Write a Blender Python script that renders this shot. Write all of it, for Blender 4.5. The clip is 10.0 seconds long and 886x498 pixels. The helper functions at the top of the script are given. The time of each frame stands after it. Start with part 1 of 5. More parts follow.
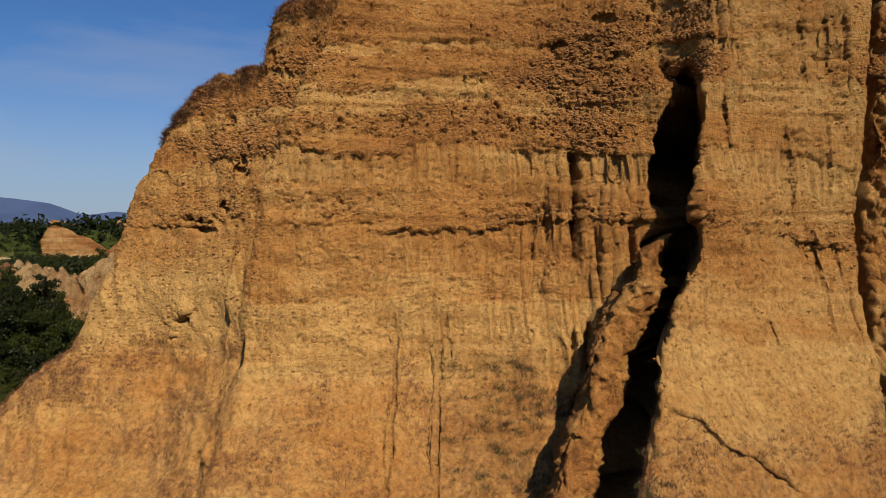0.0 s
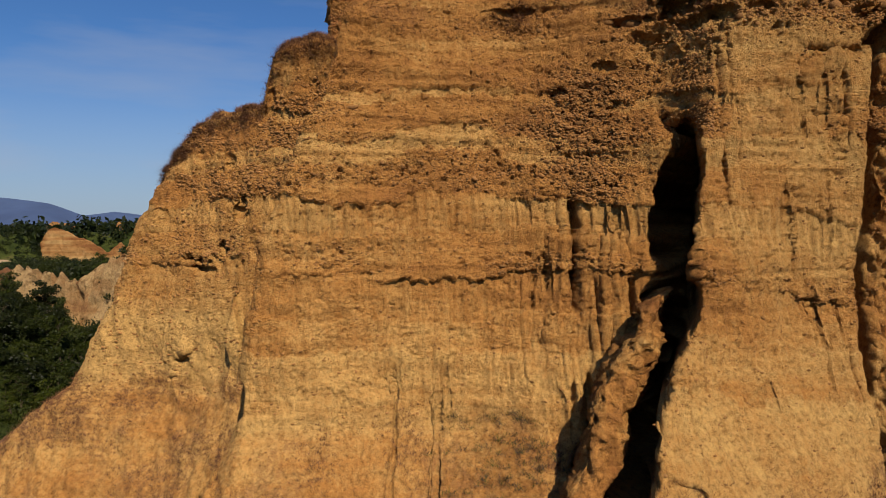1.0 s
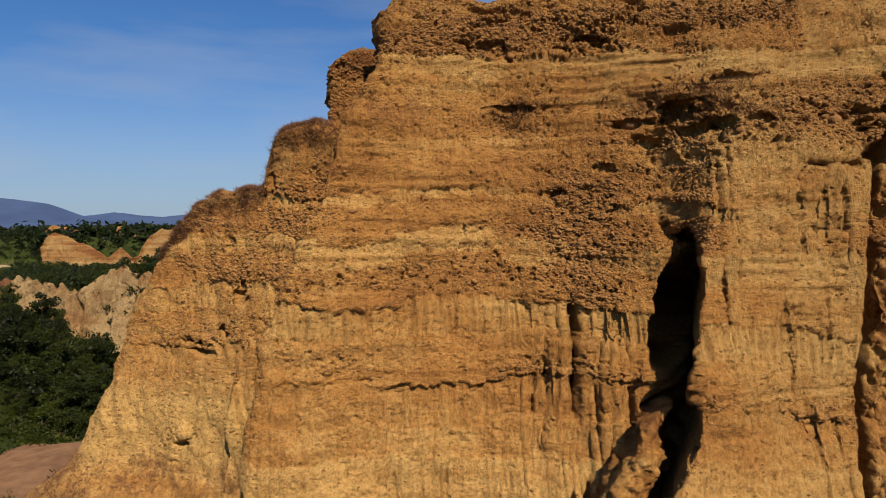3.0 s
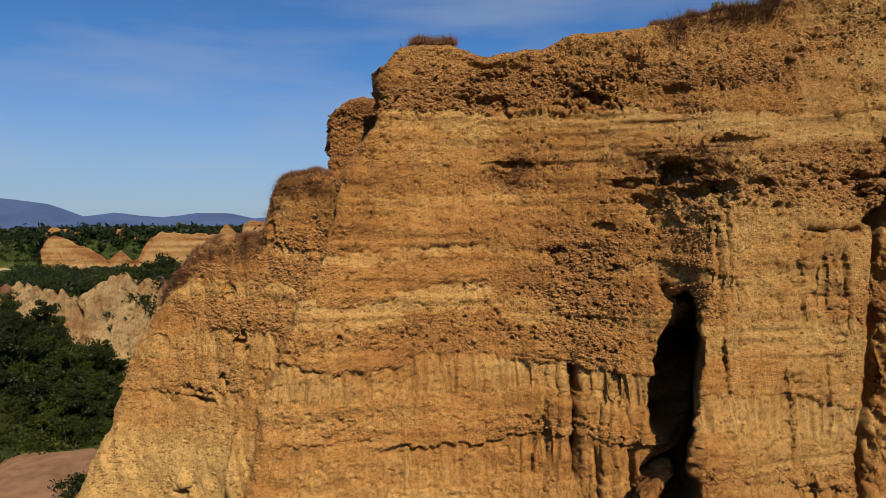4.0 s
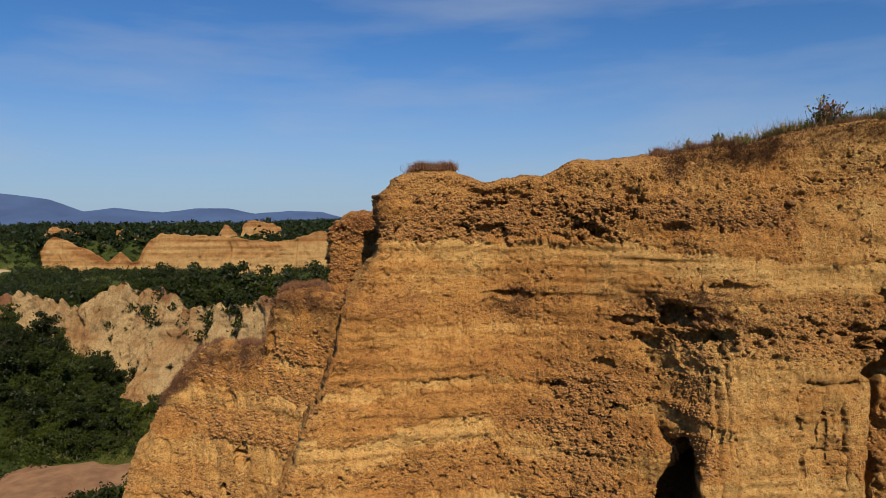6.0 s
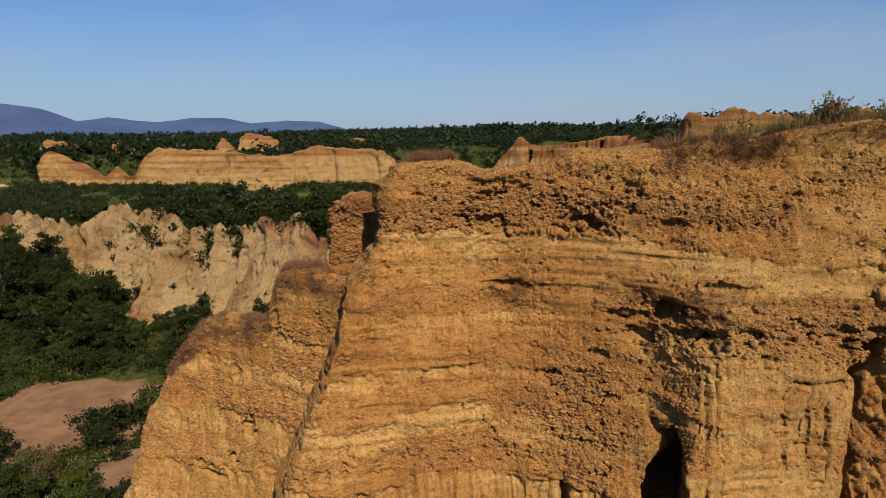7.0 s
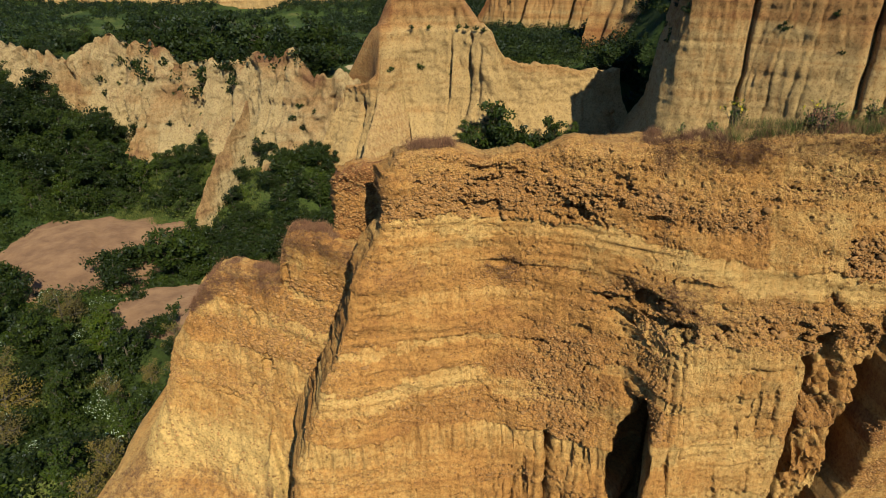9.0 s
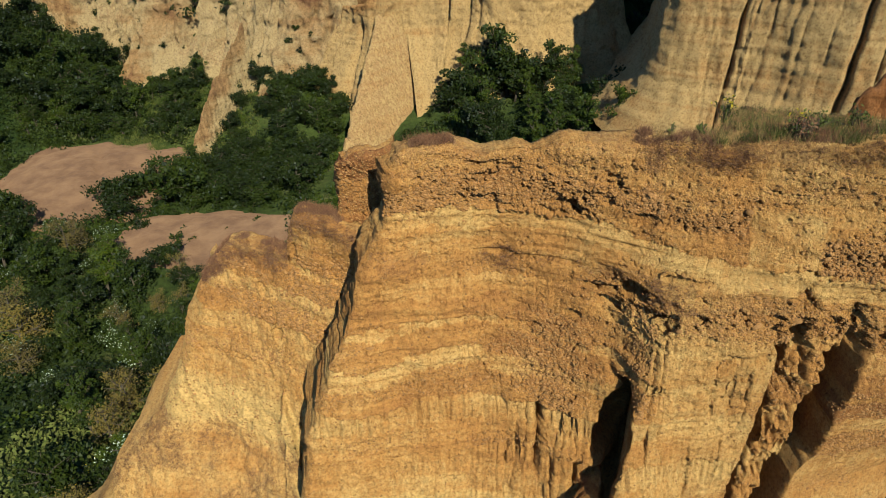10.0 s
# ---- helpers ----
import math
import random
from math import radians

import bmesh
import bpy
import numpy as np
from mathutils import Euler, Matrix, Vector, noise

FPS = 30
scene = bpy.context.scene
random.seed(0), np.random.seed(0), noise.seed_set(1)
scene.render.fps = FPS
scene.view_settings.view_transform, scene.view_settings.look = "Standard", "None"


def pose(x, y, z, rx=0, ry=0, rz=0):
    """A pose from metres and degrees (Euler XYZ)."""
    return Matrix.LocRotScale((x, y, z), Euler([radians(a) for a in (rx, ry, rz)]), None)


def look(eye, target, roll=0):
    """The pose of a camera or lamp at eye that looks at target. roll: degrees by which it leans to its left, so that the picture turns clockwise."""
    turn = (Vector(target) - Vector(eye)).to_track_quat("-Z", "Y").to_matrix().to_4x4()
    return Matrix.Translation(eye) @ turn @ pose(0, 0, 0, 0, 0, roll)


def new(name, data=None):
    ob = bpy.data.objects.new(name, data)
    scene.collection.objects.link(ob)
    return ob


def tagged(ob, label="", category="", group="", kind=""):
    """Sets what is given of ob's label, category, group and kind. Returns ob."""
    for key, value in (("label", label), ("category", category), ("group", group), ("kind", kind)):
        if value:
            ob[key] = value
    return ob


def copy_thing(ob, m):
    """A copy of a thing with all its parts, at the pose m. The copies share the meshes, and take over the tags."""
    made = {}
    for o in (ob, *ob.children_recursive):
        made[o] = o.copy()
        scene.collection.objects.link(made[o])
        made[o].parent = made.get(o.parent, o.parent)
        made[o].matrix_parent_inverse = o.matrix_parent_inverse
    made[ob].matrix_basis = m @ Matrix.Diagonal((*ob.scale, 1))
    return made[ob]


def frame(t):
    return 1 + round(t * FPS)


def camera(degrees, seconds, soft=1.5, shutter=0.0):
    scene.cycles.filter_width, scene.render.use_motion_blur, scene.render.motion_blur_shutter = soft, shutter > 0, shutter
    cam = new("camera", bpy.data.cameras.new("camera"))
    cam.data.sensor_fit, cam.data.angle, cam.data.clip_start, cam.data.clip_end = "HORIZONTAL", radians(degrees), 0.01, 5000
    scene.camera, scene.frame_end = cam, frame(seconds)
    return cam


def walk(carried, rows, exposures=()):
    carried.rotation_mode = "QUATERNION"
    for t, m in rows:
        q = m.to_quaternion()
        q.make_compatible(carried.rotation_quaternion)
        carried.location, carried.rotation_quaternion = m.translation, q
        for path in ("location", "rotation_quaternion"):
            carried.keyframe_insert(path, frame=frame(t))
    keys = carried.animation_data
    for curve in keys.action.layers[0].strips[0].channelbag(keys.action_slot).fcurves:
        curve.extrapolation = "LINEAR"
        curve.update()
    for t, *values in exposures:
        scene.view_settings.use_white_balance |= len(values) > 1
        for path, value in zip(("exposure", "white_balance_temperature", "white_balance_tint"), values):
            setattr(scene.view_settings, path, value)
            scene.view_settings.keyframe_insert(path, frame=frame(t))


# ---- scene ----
# ---------------------------------------------------------------- camera
cam = camera(64.47, 10.0, soft=0.55)
# seconds, height of the eye, pitch in degrees: a straight climb, then a steady tilt downwards
CLIMB = [
    (0, 19.997, -2.050),
    (0.5, 20.665, -2.050),
    (1, 21.352, -2.050),
    (1.5, 22.050, -2.050),
    (2, 22.760, -2.050),
    (2.5, 23.489, -2.050),
    (3.25, 24.636, -2.050),
    (4, 25.880, -2.050),
    (4.5, 26.779, -2.050),
    (5, 27.742, -2.050),
    (5.5, 28.773, -2.050),
    (5.7, 29.205, -2.050),
    (6, 29.873, -2.500),
    (6.27, 30.496, -4.050),
    (6.5, 31.040, -5.850),
    (6.75, 31.647, -7.800),
    (7, 32.268, -9.785),
    (7.5, 33.549, -13.646),
    (8, 34.872, -17.485),
    (8.5, 36.228, -21.157),
    (9, 37.605, -24.695),
    (9.5, 38.996, -28.134),
    (10, 40.397, -31.662),
]


def flight(t, z, pitch):
    eye = Vector((0.0141 * t, 0.0560 * t, z))
    a, b = radians(pitch), radians(0.03)
    return t, look(eye, eye + Vector((-math.sin(b) * math.cos(a), math.cos(b) * math.cos(a), math.sin(a))), -0.46)


walk(cam, [flight(*row) for row in CLIMB],
     [(0, -0.15, 6800, 13), (2.5, -0.07, 6720, 11), (5.5, 0.0, 6500, 8), (7.0, -0.01, 6500, 9), (8.5, 0.28, 6120, -3), (10, 0.33, 5650, -8)])

# ---------------------------------------------------------------- sky, sun
SUN_TO = Vector((0.30, -0.94, 0.78)).normalized()
world = bpy.data.worlds.new("sky")
scene.world = world
world.use_nodes = True
wn, wl = world.node_tree.nodes, world.node_tree.links
sky = wn.new("ShaderNodeTexSky")
sky.sky_type, sky.sun_disc = "NISHITA", False
sky.sun_elevation = math.asin(SUN_TO.z)
sky.sun_rotation = math.atan2(SUN_TO.x, SUN_TO.y)
sky.altitude, sky.air_density, sky.dust_density, sky.ozone_density = 200, 1.0, 0.4, 3.0
wn["Background"].inputs["Strength"].default_value = 0.064
tint = wn.new("ShaderNodeMix")
tint.data_type, tint.blend_type = "RGBA", "MULTIPLY"
tint.inputs[0].default_value, tint.inputs[7].default_value = 1.0, (0.52, 0.92, 1.40, 1)
wl.new(sky.outputs["Color"], tint.inputs[6])
# thin high cloud, spread over the whole sky
where = wn.new("ShaderNodeTexCoord")
scale = wn.new("ShaderNodeMapping")
scale.inputs["Scale"].default_value, scale.inputs["Rotation"].default_value = (1.6, 1.6, 9.0), (0.12, 0.0, 0.5)
veil = wn.new("ShaderNodeTexNoise")
veil.inputs["Scale"].default_value, veil.inputs["Detail"].default_value = 1.5, 5.0
thin = wn.new("ShaderNodeMapRange")
thin.inputs["From Min"].default_value, thin.inputs["From Max"].default_value, thin.inputs["To Max"].default_value = 0.46, 0.80, 0.5
cloud = wn.new("ShaderNodeMix")
cloud.data_type = "RGBA"
cloud.inputs[7].default_value = (6.5, 7.2, 8.6, 1)
wl.new(where.outputs["Generated"], scale.inputs["Vector"])
wl.new(scale.outputs["Vector"], veil.inputs["Vector"])
wl.new(veil.outputs["Fac"], thin.inputs["Value"])
wl.new(thin.outputs["Result"], cloud.inputs[0])
wl.new(tint.outputs[2], cloud.inputs[6])
# pale haze low over the horizon
split = wn.new("ShaderNodeSeparateXYZ")
low = wn.new("ShaderNodeMapRange")
low.interpolation_type = "SMOOTHSTEP"
low.inputs["From Min"].default_value, low.inputs["From Max"].default_value = 0.25, -0.04
low.inputs["To Max"].default_value = 0.72
haze = wn.new("ShaderNodeMix")
haze.data_type = "RGBA"
haze.inputs[7].default_value = (6.2, 7.2, 9.3, 1)
wl.new(where.outputs["Generated"], split.inputs[0])
wl.new(split.outputs["Z"], low.inputs["Value"])
wl.new(low.outputs["Result"], haze.inputs[0])
wl.new(cloud.outputs[2], haze.inputs[6])
wl.new(haze.outputs[2], wn["Background"].inputs["Color"])
lamp = new("sun", bpy.data.lights.new("sun", "SUN"))
lamp.data.energy, lamp.data.angle, lamp.data.color = 5.0, radians(0.53), (1.0, 0.89, 0.74)
lamp.matrix_world = look(SUN_TO * 300, (0, 0, 0))


# ---------------------------------------------------------------- numbers: noise and meshes
def _hash(i, j, k, seed):
    h = (i * 374761393 + j * 668265263 + k * 2147483647 + seed * 144665) & 0xFFFFFFFF
    h = ((h ^ (h >> 13)) * 1274126177) & 0xFFFFFFFF
    h = ((h ^ (h >> 16)) * 2246822519) & 0xFFFFFFFF
    return ((h ^ (h >> 15)) & 0xFFFF) / 32767.5 - 1.0


def vnoise(x, y, z, seed=0):
    """Smooth noise from -1 to 1 over arrays of places."""
    x, y, z = np.broadcast_arrays(np.asarray(x, float), np.asarray(y, float), np.asarray(z, float))
    i, j, k = (np.floor(a).astype(np.int64) for a in (x, y, z))
    fx, fy, fz = x - i, y - j, z - k
    fx, fy, fz = (a * a * a * (a * (a * 6 - 15) + 10) for a in (fx, fy, fz))
    out = 0.0
    for a in (0, 1):
        for b in (0, 1):
            for c in (0, 1):
                w = (fx if a else 1 - fx) * (fy if b else 1 - fy) * (fz if c else 1 - fz)
                out = out + w * _hash(i + a, j + b, k + c, seed)
    return out


def fbm(x, y, z, octaves=4, seed=0, gain=0.5):
    out, amp = 0.0, 1.0
    for n in range(octaves):
        f = 2.03 ** n
        out = out + amp * vnoise(x * f + 17.3 * n, y * f - 9.1 * n, z * f + 4.7 * n, seed + n)
        amp *= gain
    return out


def smooth(a, b, x):
    t = np.clip((x - a) / (b - a), 0, 1)
    return t * t * (3 - 2 * t)


def bump_at(x, centre, width):
    return np.exp(-((x - centre) / width) ** 2)


def mesh_of(name, verts, faces, mats, attrs=None, soft=False, pick=None):
    """A mesh from numpy arrays; faces: (n, 3) or (n, 4)."""
    me = bpy.data.meshes.new(name)
    verts, faces = np.asarray(verts, np.float32).reshape(-1, 3), np.asarray(faces, np.int32)
    k = faces.shape[1]
    me.vertices.add(len(verts))
    me.vertices.foreach_set("co", verts.ravel())
    me.loops.add(faces.size)
    me.loops.foreach_set("vertex_index", faces.ravel())
    me.polygons.add(len(faces))
    me.polygons.foreach_set("loop_start", np.arange(0, faces.size, k, dtype=np.int32))
    me.polygons.foreach_set("loop_total", np.full(len(faces), k, np.int32))
    if soft:
        me.polygons.foreach_set("use_smooth", np.ones(len(faces), bool))
    for m in mats if isinstance(mats, (list, tuple)) else [mats]:
        me.materials.append(m)
    if pick is not None:
        me.polygons.foreach_set("material_index", np.asarray(pick, np.int32))
    for key, val in (attrs or {}).items():
        me.attributes.new(key, "FLOAT", "POINT").data.foreach_set("value", np.asarray(val, np.float32).ravel())
    me.update(calc_edges=True)
    me.validate()
    return me


def under(name, me, parent=None, label=""):
    ob = new(name, me)
    if parent is not None:
        ob.parent = parent
    return tagged(ob, label=label)


def grid_faces(n, m):
    i = np.arange(n * m).reshape(n, m)
    return np.stack([i[:-1, :-1], i[:-1, 1:], i[1:, 1:], i[1:, :-1]], -1).reshape(-1, 4)


def grid_normals(P):
    du, dv = np.gradient(P, axis=1), np.gradient(P, axis=0)
    n = np.cross(du, dv)
    return n / np.maximum(np.linalg.norm(n, axis=-1, keepdims=True), 1e-9)


# ---------------------------------------------------------------- materials
def material(name):
    m = bpy.data.materials.new(name)
    m.use_nodes = True
    nt = m.node_tree
    bsdf = nt.nodes["Principled BSDF"]
    bsdf.inputs["Specular IOR Level"].default_value = 0.2
    bsdf.inputs["Diffuse Roughness"].default_value = 0.9
    return m, nt, bsdf


def node(nt, kind, **values):
    n = nt.nodes.new(kind)
    for key, val in values.items():
        if key in n.inputs:
            n.inputs[key].default_value = val
    return n


def mixed(nt, fac, a, b, blend="MIX"):
    n = nt.nodes.new("ShaderNodeMix")
    n.data_type, n.blend_type = "RGBA", blend
    for sock, val in ((n.inputs[0], fac), (n.inputs[6], a), (n.inputs[7], b)):
        if isinstance(val, bpy.types.NodeSocket):
            nt.links.new(val, sock)
        else:
            sock.default_value = val if not isinstance(val, tuple) else (*val, 1)
    return n.outputs[2]


def ramp(nt, fac, stops):
    n = nt.nodes.new("ShaderNodeValToRGB")
    e = n.color_ramp.elements
    while len(e) < len(stops):
        e.new(0.5)
    for el, (pos, col) in zip(e, stops):
        el.position, el.color = pos, (*col, 1)
    nt.links.new(fac, n.inputs[0])
    return n.outputs[0]


def mathn(nt, op, a, b=0.0, c=0.0):
    n = nt.nodes.new("ShaderNodeMath")
    n.operation = op
    for sock, val in zip(n.inputs, (a, b, c)):
        if isinstance(val, bpy.types.NodeSocket):
            nt.links.new(val, sock)
        else:
            sock.default_value = val
    return n.outputs[0]


def noise_at(nt, scale, detail=4.0, stretch=(1, 1, 1), rough=0.6):
    tc = nt.nodes.new("ShaderNodeTexCoord")
    mp = nt.nodes.new("ShaderNodeMapping")
    mp.inputs["Scale"].default_value = stretch
    nt.links.new(tc.outputs["Object"], mp.inputs["Vector"])
    n = node(nt, "ShaderNodeTexNoise", Scale=scale, Detail=detail, Roughness=rough)
    nt.links.new(mp.outputs[0], n.inputs["Vector"])
    return n.outputs["Fac"]


def attr(nt, name):
    n = nt.nodes.new("ShaderNodeAttribute")
    n.attribute_name = name
    return n.outputs["Fac"]


def bumped(nt, bsdf, height, strength, distance):
    b = node(nt, "ShaderNodeBump", Strength=strength, Distance=distance)
    nt.links.new(height, b.inputs["Height"])
    nt.links.new(b.outputs[0], bsdf.inputs["Normal"])


def earth_material(name, grain, pale=(0.570, 0.346, 0.114), mid=(0.425, 0.196, 0.050), dark=(0.258, 0.100, 0.029), relief=1.0, lines=0.6, runs=0.3):
    """Bedded sand and gravel. The bed's tone, its gravel and its plant litter come with the mesh."""
    m, nt, bsdf = material(name)
    big = noise_at(nt, 0.35 * grain, 3)
    beds = noise_at(nt, 1.0 * grain, 5, (0.16, 0.16, 3.4))
    streak = noise_at(nt, 1.0 * grain, 4, (4.5, 4.5, 0.28))
    fine = noise_at(nt, 11.0 * grain, 8, rough=0.78)
    gravel = attr(nt, "gravel")
    t = mathn(nt, "MULTIPLY_ADD", attr(nt, "tone"), 1.2, -0.08)
    for part_of, amount in ((big, 0.8), (beds, lines), (fine, 1.0), (streak, 0.55)):
        t = mathn(nt, "ADD", t, mathn(nt, "MULTIPLY_ADD", part_of, amount, -0.5 * amount))
    col = ramp(nt, t, [(0.0, pale), (0.5, mid), (1.0, dark)])
    tc = nt.nodes.new("ShaderNodeTexCoord")
    cell = node(nt, "ShaderNodeTexVoronoi", Scale=15.0 * grain, Randomness=1.0)
    nt.links.new(tc.outputs["Object"], cell.inputs["Vector"])
    cell2 = node(nt, "ShaderNodeTexVoronoi", Scale=34.0 * grain, Randomness=1.0)
    nt.links.new(tc.outputs["Object"], cell2.inputs["Vector"])
    # shade between the pebbles, put into the colour as a darker brown
    gap = mathn(nt, "MULTIPLY", gravel, ramp(nt, cell.outputs["Distance"], [(0.48, (0, 0, 0)), (0.75, (1, 1, 1))]))
    col = mixed(nt, mathn(nt, "MULTIPLY", gap, 0.45), col, (0.20, 0.085, 0.030))
    litter = mathn(nt, "MULTIPLY", attr(nt, "litter"), ramp(nt, noise_at(nt, 5.0 * grain, 8, (1, 1, 0.6), 0.8), [(0.44, (0, 0, 0)), (0.56, (1, 1, 1))]))
    col = mixed(nt, mathn(nt, "MULTIPLY", litter, 0.48), col, (0.225, 0.105, 0.048))
    col = mixed(nt, 1.0, col, ramp(nt, noise_at(nt, 7.0 * grain, 8, rough=0.85), [(0.34, (0.36, 0.32, 0.29)), (0.50, (1.0, 1.0, 1.0)), (0.66, (1.22, 1.22, 1.22))]), "MULTIPLY")
    nt.links.new(col, bsdf.inputs["Base Color"])
    bsdf.inputs["Roughness"].default_value = 0.95
    h = mathn(nt, "ADD", mathn(nt, "MULTIPLY", fine, 1.6), mathn(nt, "MULTIPLY", streak, runs))
    h = mathn(nt, "SUBTRACT", h, mathn(nt, "MULTIPLY", mathn(nt, "ADD", gravel, 0.15), cell.outputs["Distance"]))
    h = mathn(nt, "SUBTRACT", h, mathn(nt, "MULTIPLY", cell2.outputs["Distance"], 0.3))
    bumped(nt, bsdf, h, 1.0, 0.09 * relief / grain)
    return m


def plain_material(name, a, b, scale, rough=0.9, bump=0.0, spread=0.0, shine=0.2):
    """Two colours mottled by noise; spread: how far single pieces differ."""
    m, nt, bsdf = material(name)
    col = mixed(nt, ramp(nt, noise_at(nt, scale, 4), [(0.35, (0, 0, 0)), (0.65, (1, 1, 1))]), a, b)
    if spread:
        info = nt.nodes.new("ShaderNodeNewGeometry")
        one = nt.nodes.new("ShaderNodeObjectInfo")
        r = mathn(nt, "FRACT", mathn(nt, "ADD", info.outputs["Random Per Island"], one.outputs["Random"]))
        col = mixed(nt, 1.0, col, ramp(nt, r, [(0.0, (1 - spread,) * 3), (1.0, (1 + spread,) * 3)]), "MULTIPLY")
    nt.links.new(col, bsdf.inputs["Base Color"])
    bsdf.inputs["Roughness"].default_value = rough
    bsdf.inputs["Specular IOR Level"].default_value = shine
    if bump:
        bumped(nt, bsdf, noise_at(nt, scale * 6, 4), 0.8, bump)
    return m


def leaf_material(name, a, b, spread=0.36):
    m, nt, bsdf = material(name)
    info = nt.nodes.new("ShaderNodeNewGeometry")
    one = nt.nodes.new("ShaderNodeObjectInfo")
    col = mixed(nt, info.outputs["Random Per Island"], a, b)
    col = mixed(nt, 1.0, col, ramp(nt, one.outputs["Random"], [(0.0, (1 - spread, 1 - spread, 1 - spread)), (0.6, (1, 1, 0.9)), (1.0, (1 + spread, 1 + 0.8 * spread, 0.8))]), "MULTIPLY")
    nt.links.new(col, bsdf.inputs["Base Color"])
    bsdf.inputs["Roughness"].default_value = 0.55
    return m


CLIFF = earth_material("bedded sand and gravel", 1.0)
FAR_CLIFF = earth_material("far bedded sand", 0.30, (0.437, 0.273, 0.106), (0.359, 0.183, 0.061), (0.219, 0.086, 0.027), 0.7, 1.1, 0.0)
PALE_CLIFF = earth_material("pale eroded clay sand", 0.30, (0.391, 0.268, 0.123), (0.312, 0.177, 0.070), (0.172, 0.079, 0.035), 0.8, 0.9, 0.0)
STONE = plain_material("river stones", (0.367, 0.188, 0.062), (0.273, 0.125, 0.043), 9.0, 0.9, 0.02, 0.35)
DRY = plain_material("dry grass", (0.227, 0.113, 0.055), (0.160, 0.071, 0.038), 3.0, 0.9, 0, 0.4)
STRAW = plain_material("straw", (0.336, 0.218, 0.084), (0.252, 0.143, 0.050), 3.0, 0.9, 0, 0.4)
GREEN_GRASS = plain_material("green grass", (0.071, 0.086, 0.014), (0.114, 0.107, 0.025), 2.0, 0.8, 0, 0.4)
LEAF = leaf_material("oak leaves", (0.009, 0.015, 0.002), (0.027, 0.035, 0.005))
# a darker green than LEAF, mixed into the outlying woods
LEAF_DARK = leaf_material("darker oak leaves", (0.006, 0.012, 0.003), (0.018, 0.027, 0.006))
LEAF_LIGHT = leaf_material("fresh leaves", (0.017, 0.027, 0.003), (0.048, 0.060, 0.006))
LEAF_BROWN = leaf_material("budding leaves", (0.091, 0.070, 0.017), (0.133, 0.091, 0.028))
FLOWER_WHITE = plain_material("white blossom", (0.496, 0.512, 0.400), (0.400, 0.440, 0.320), 4.0)
FLOWER_YELLOW = plain_material("broom blossom", (0.55, 0.40, 0.02), (0.42, 0.32, 0.02), 4.0)
BARK = plain_material("bark", (0.10, 0.075, 0.05), (0.06, 0.045, 0.03), 6.0, 0.95, 0.01)
TWIG = plain_material("dry twigs", (0.14, 0.10, 0.065), (0.09, 0.065, 0.045), 6.0, 0.95)
# the blue is distance haze, painted into the mountains' base colour
MOUNTAIN = plain_material("mountains in painted haze", (0.056, 0.090, 0.178), (0.044, 0.070, 0.142), 0.004)
BARE = plain_material("bare reddish earth", (0.219, 0.119, 0.061), (0.140, 0.073, 0.039), 0.30, 0.95, 0.2)
FIELD = plain_material("pale ploughed field", (0.353, 0.252, 0.143), (0.302, 0.210, 0.118), 0.1, 0.95)


# ---------------------------------------------------------------- the near cliff
# beds from the foot up: top of the bed, tone (pale to brown), gravel, rills, ledges, how far it stands out
BEDS = [
    (15.8, 0.35, 0.15, 0.1, 0.1, 0.00), (17.0, 0.20, 0.02, 0.2, 0.2, 0.00), (17.9, 0.14, 0.02, 0.4, 0.2, 0.03),
    (18.85, 0.34, 0.12, 0.3, 0.3, 0.00), (20.05, 0.45, 0.08, 0.4, 0.1, -0.06), (20.5, 0.46, 0.45, 0.1, 0.6, 0.08), (21.2, 0.38, 0.25, 0.1, 0.5, 0.07),
    (22.1, 0.24, 0.05, 1.0, 0.1, 0.02), (23.2, 0.56, 0.50, 0.1, 0.5, 0.09), (23.9, 0.30, 0.20, 0.2, 0.9, 0.05),
    (24.9, 0.68, 0.60, 0.0, 0.5, 0.08), (25.2, 0.32, 0.15, 0.4, 0.3, -0.05), (26.1, 0.64, 0.50, 0.1, 0.5, 0.06),
    (26.9, 0.42, 0.18, 0.3, 0.5, 0.00), (27.7, 0.58, 0.40, 0.1, 0.5, 0.03), (28.5, 0.38, 0.25, 0.0, 1.0, 0.02),
    (29.2, 0.16, 0.10, 0.0, 1.0, 0.00), (30.7, 0.60, 0.95, 0.0, 0.5, 0.12), (99.0, 0.40, 0.55, 0.1, 0.4, 0.00),
]
BED_TOP = np.array([b[0] for b in BEDS])
BED_VAL = np.array([b[1:] for b in BEDS])


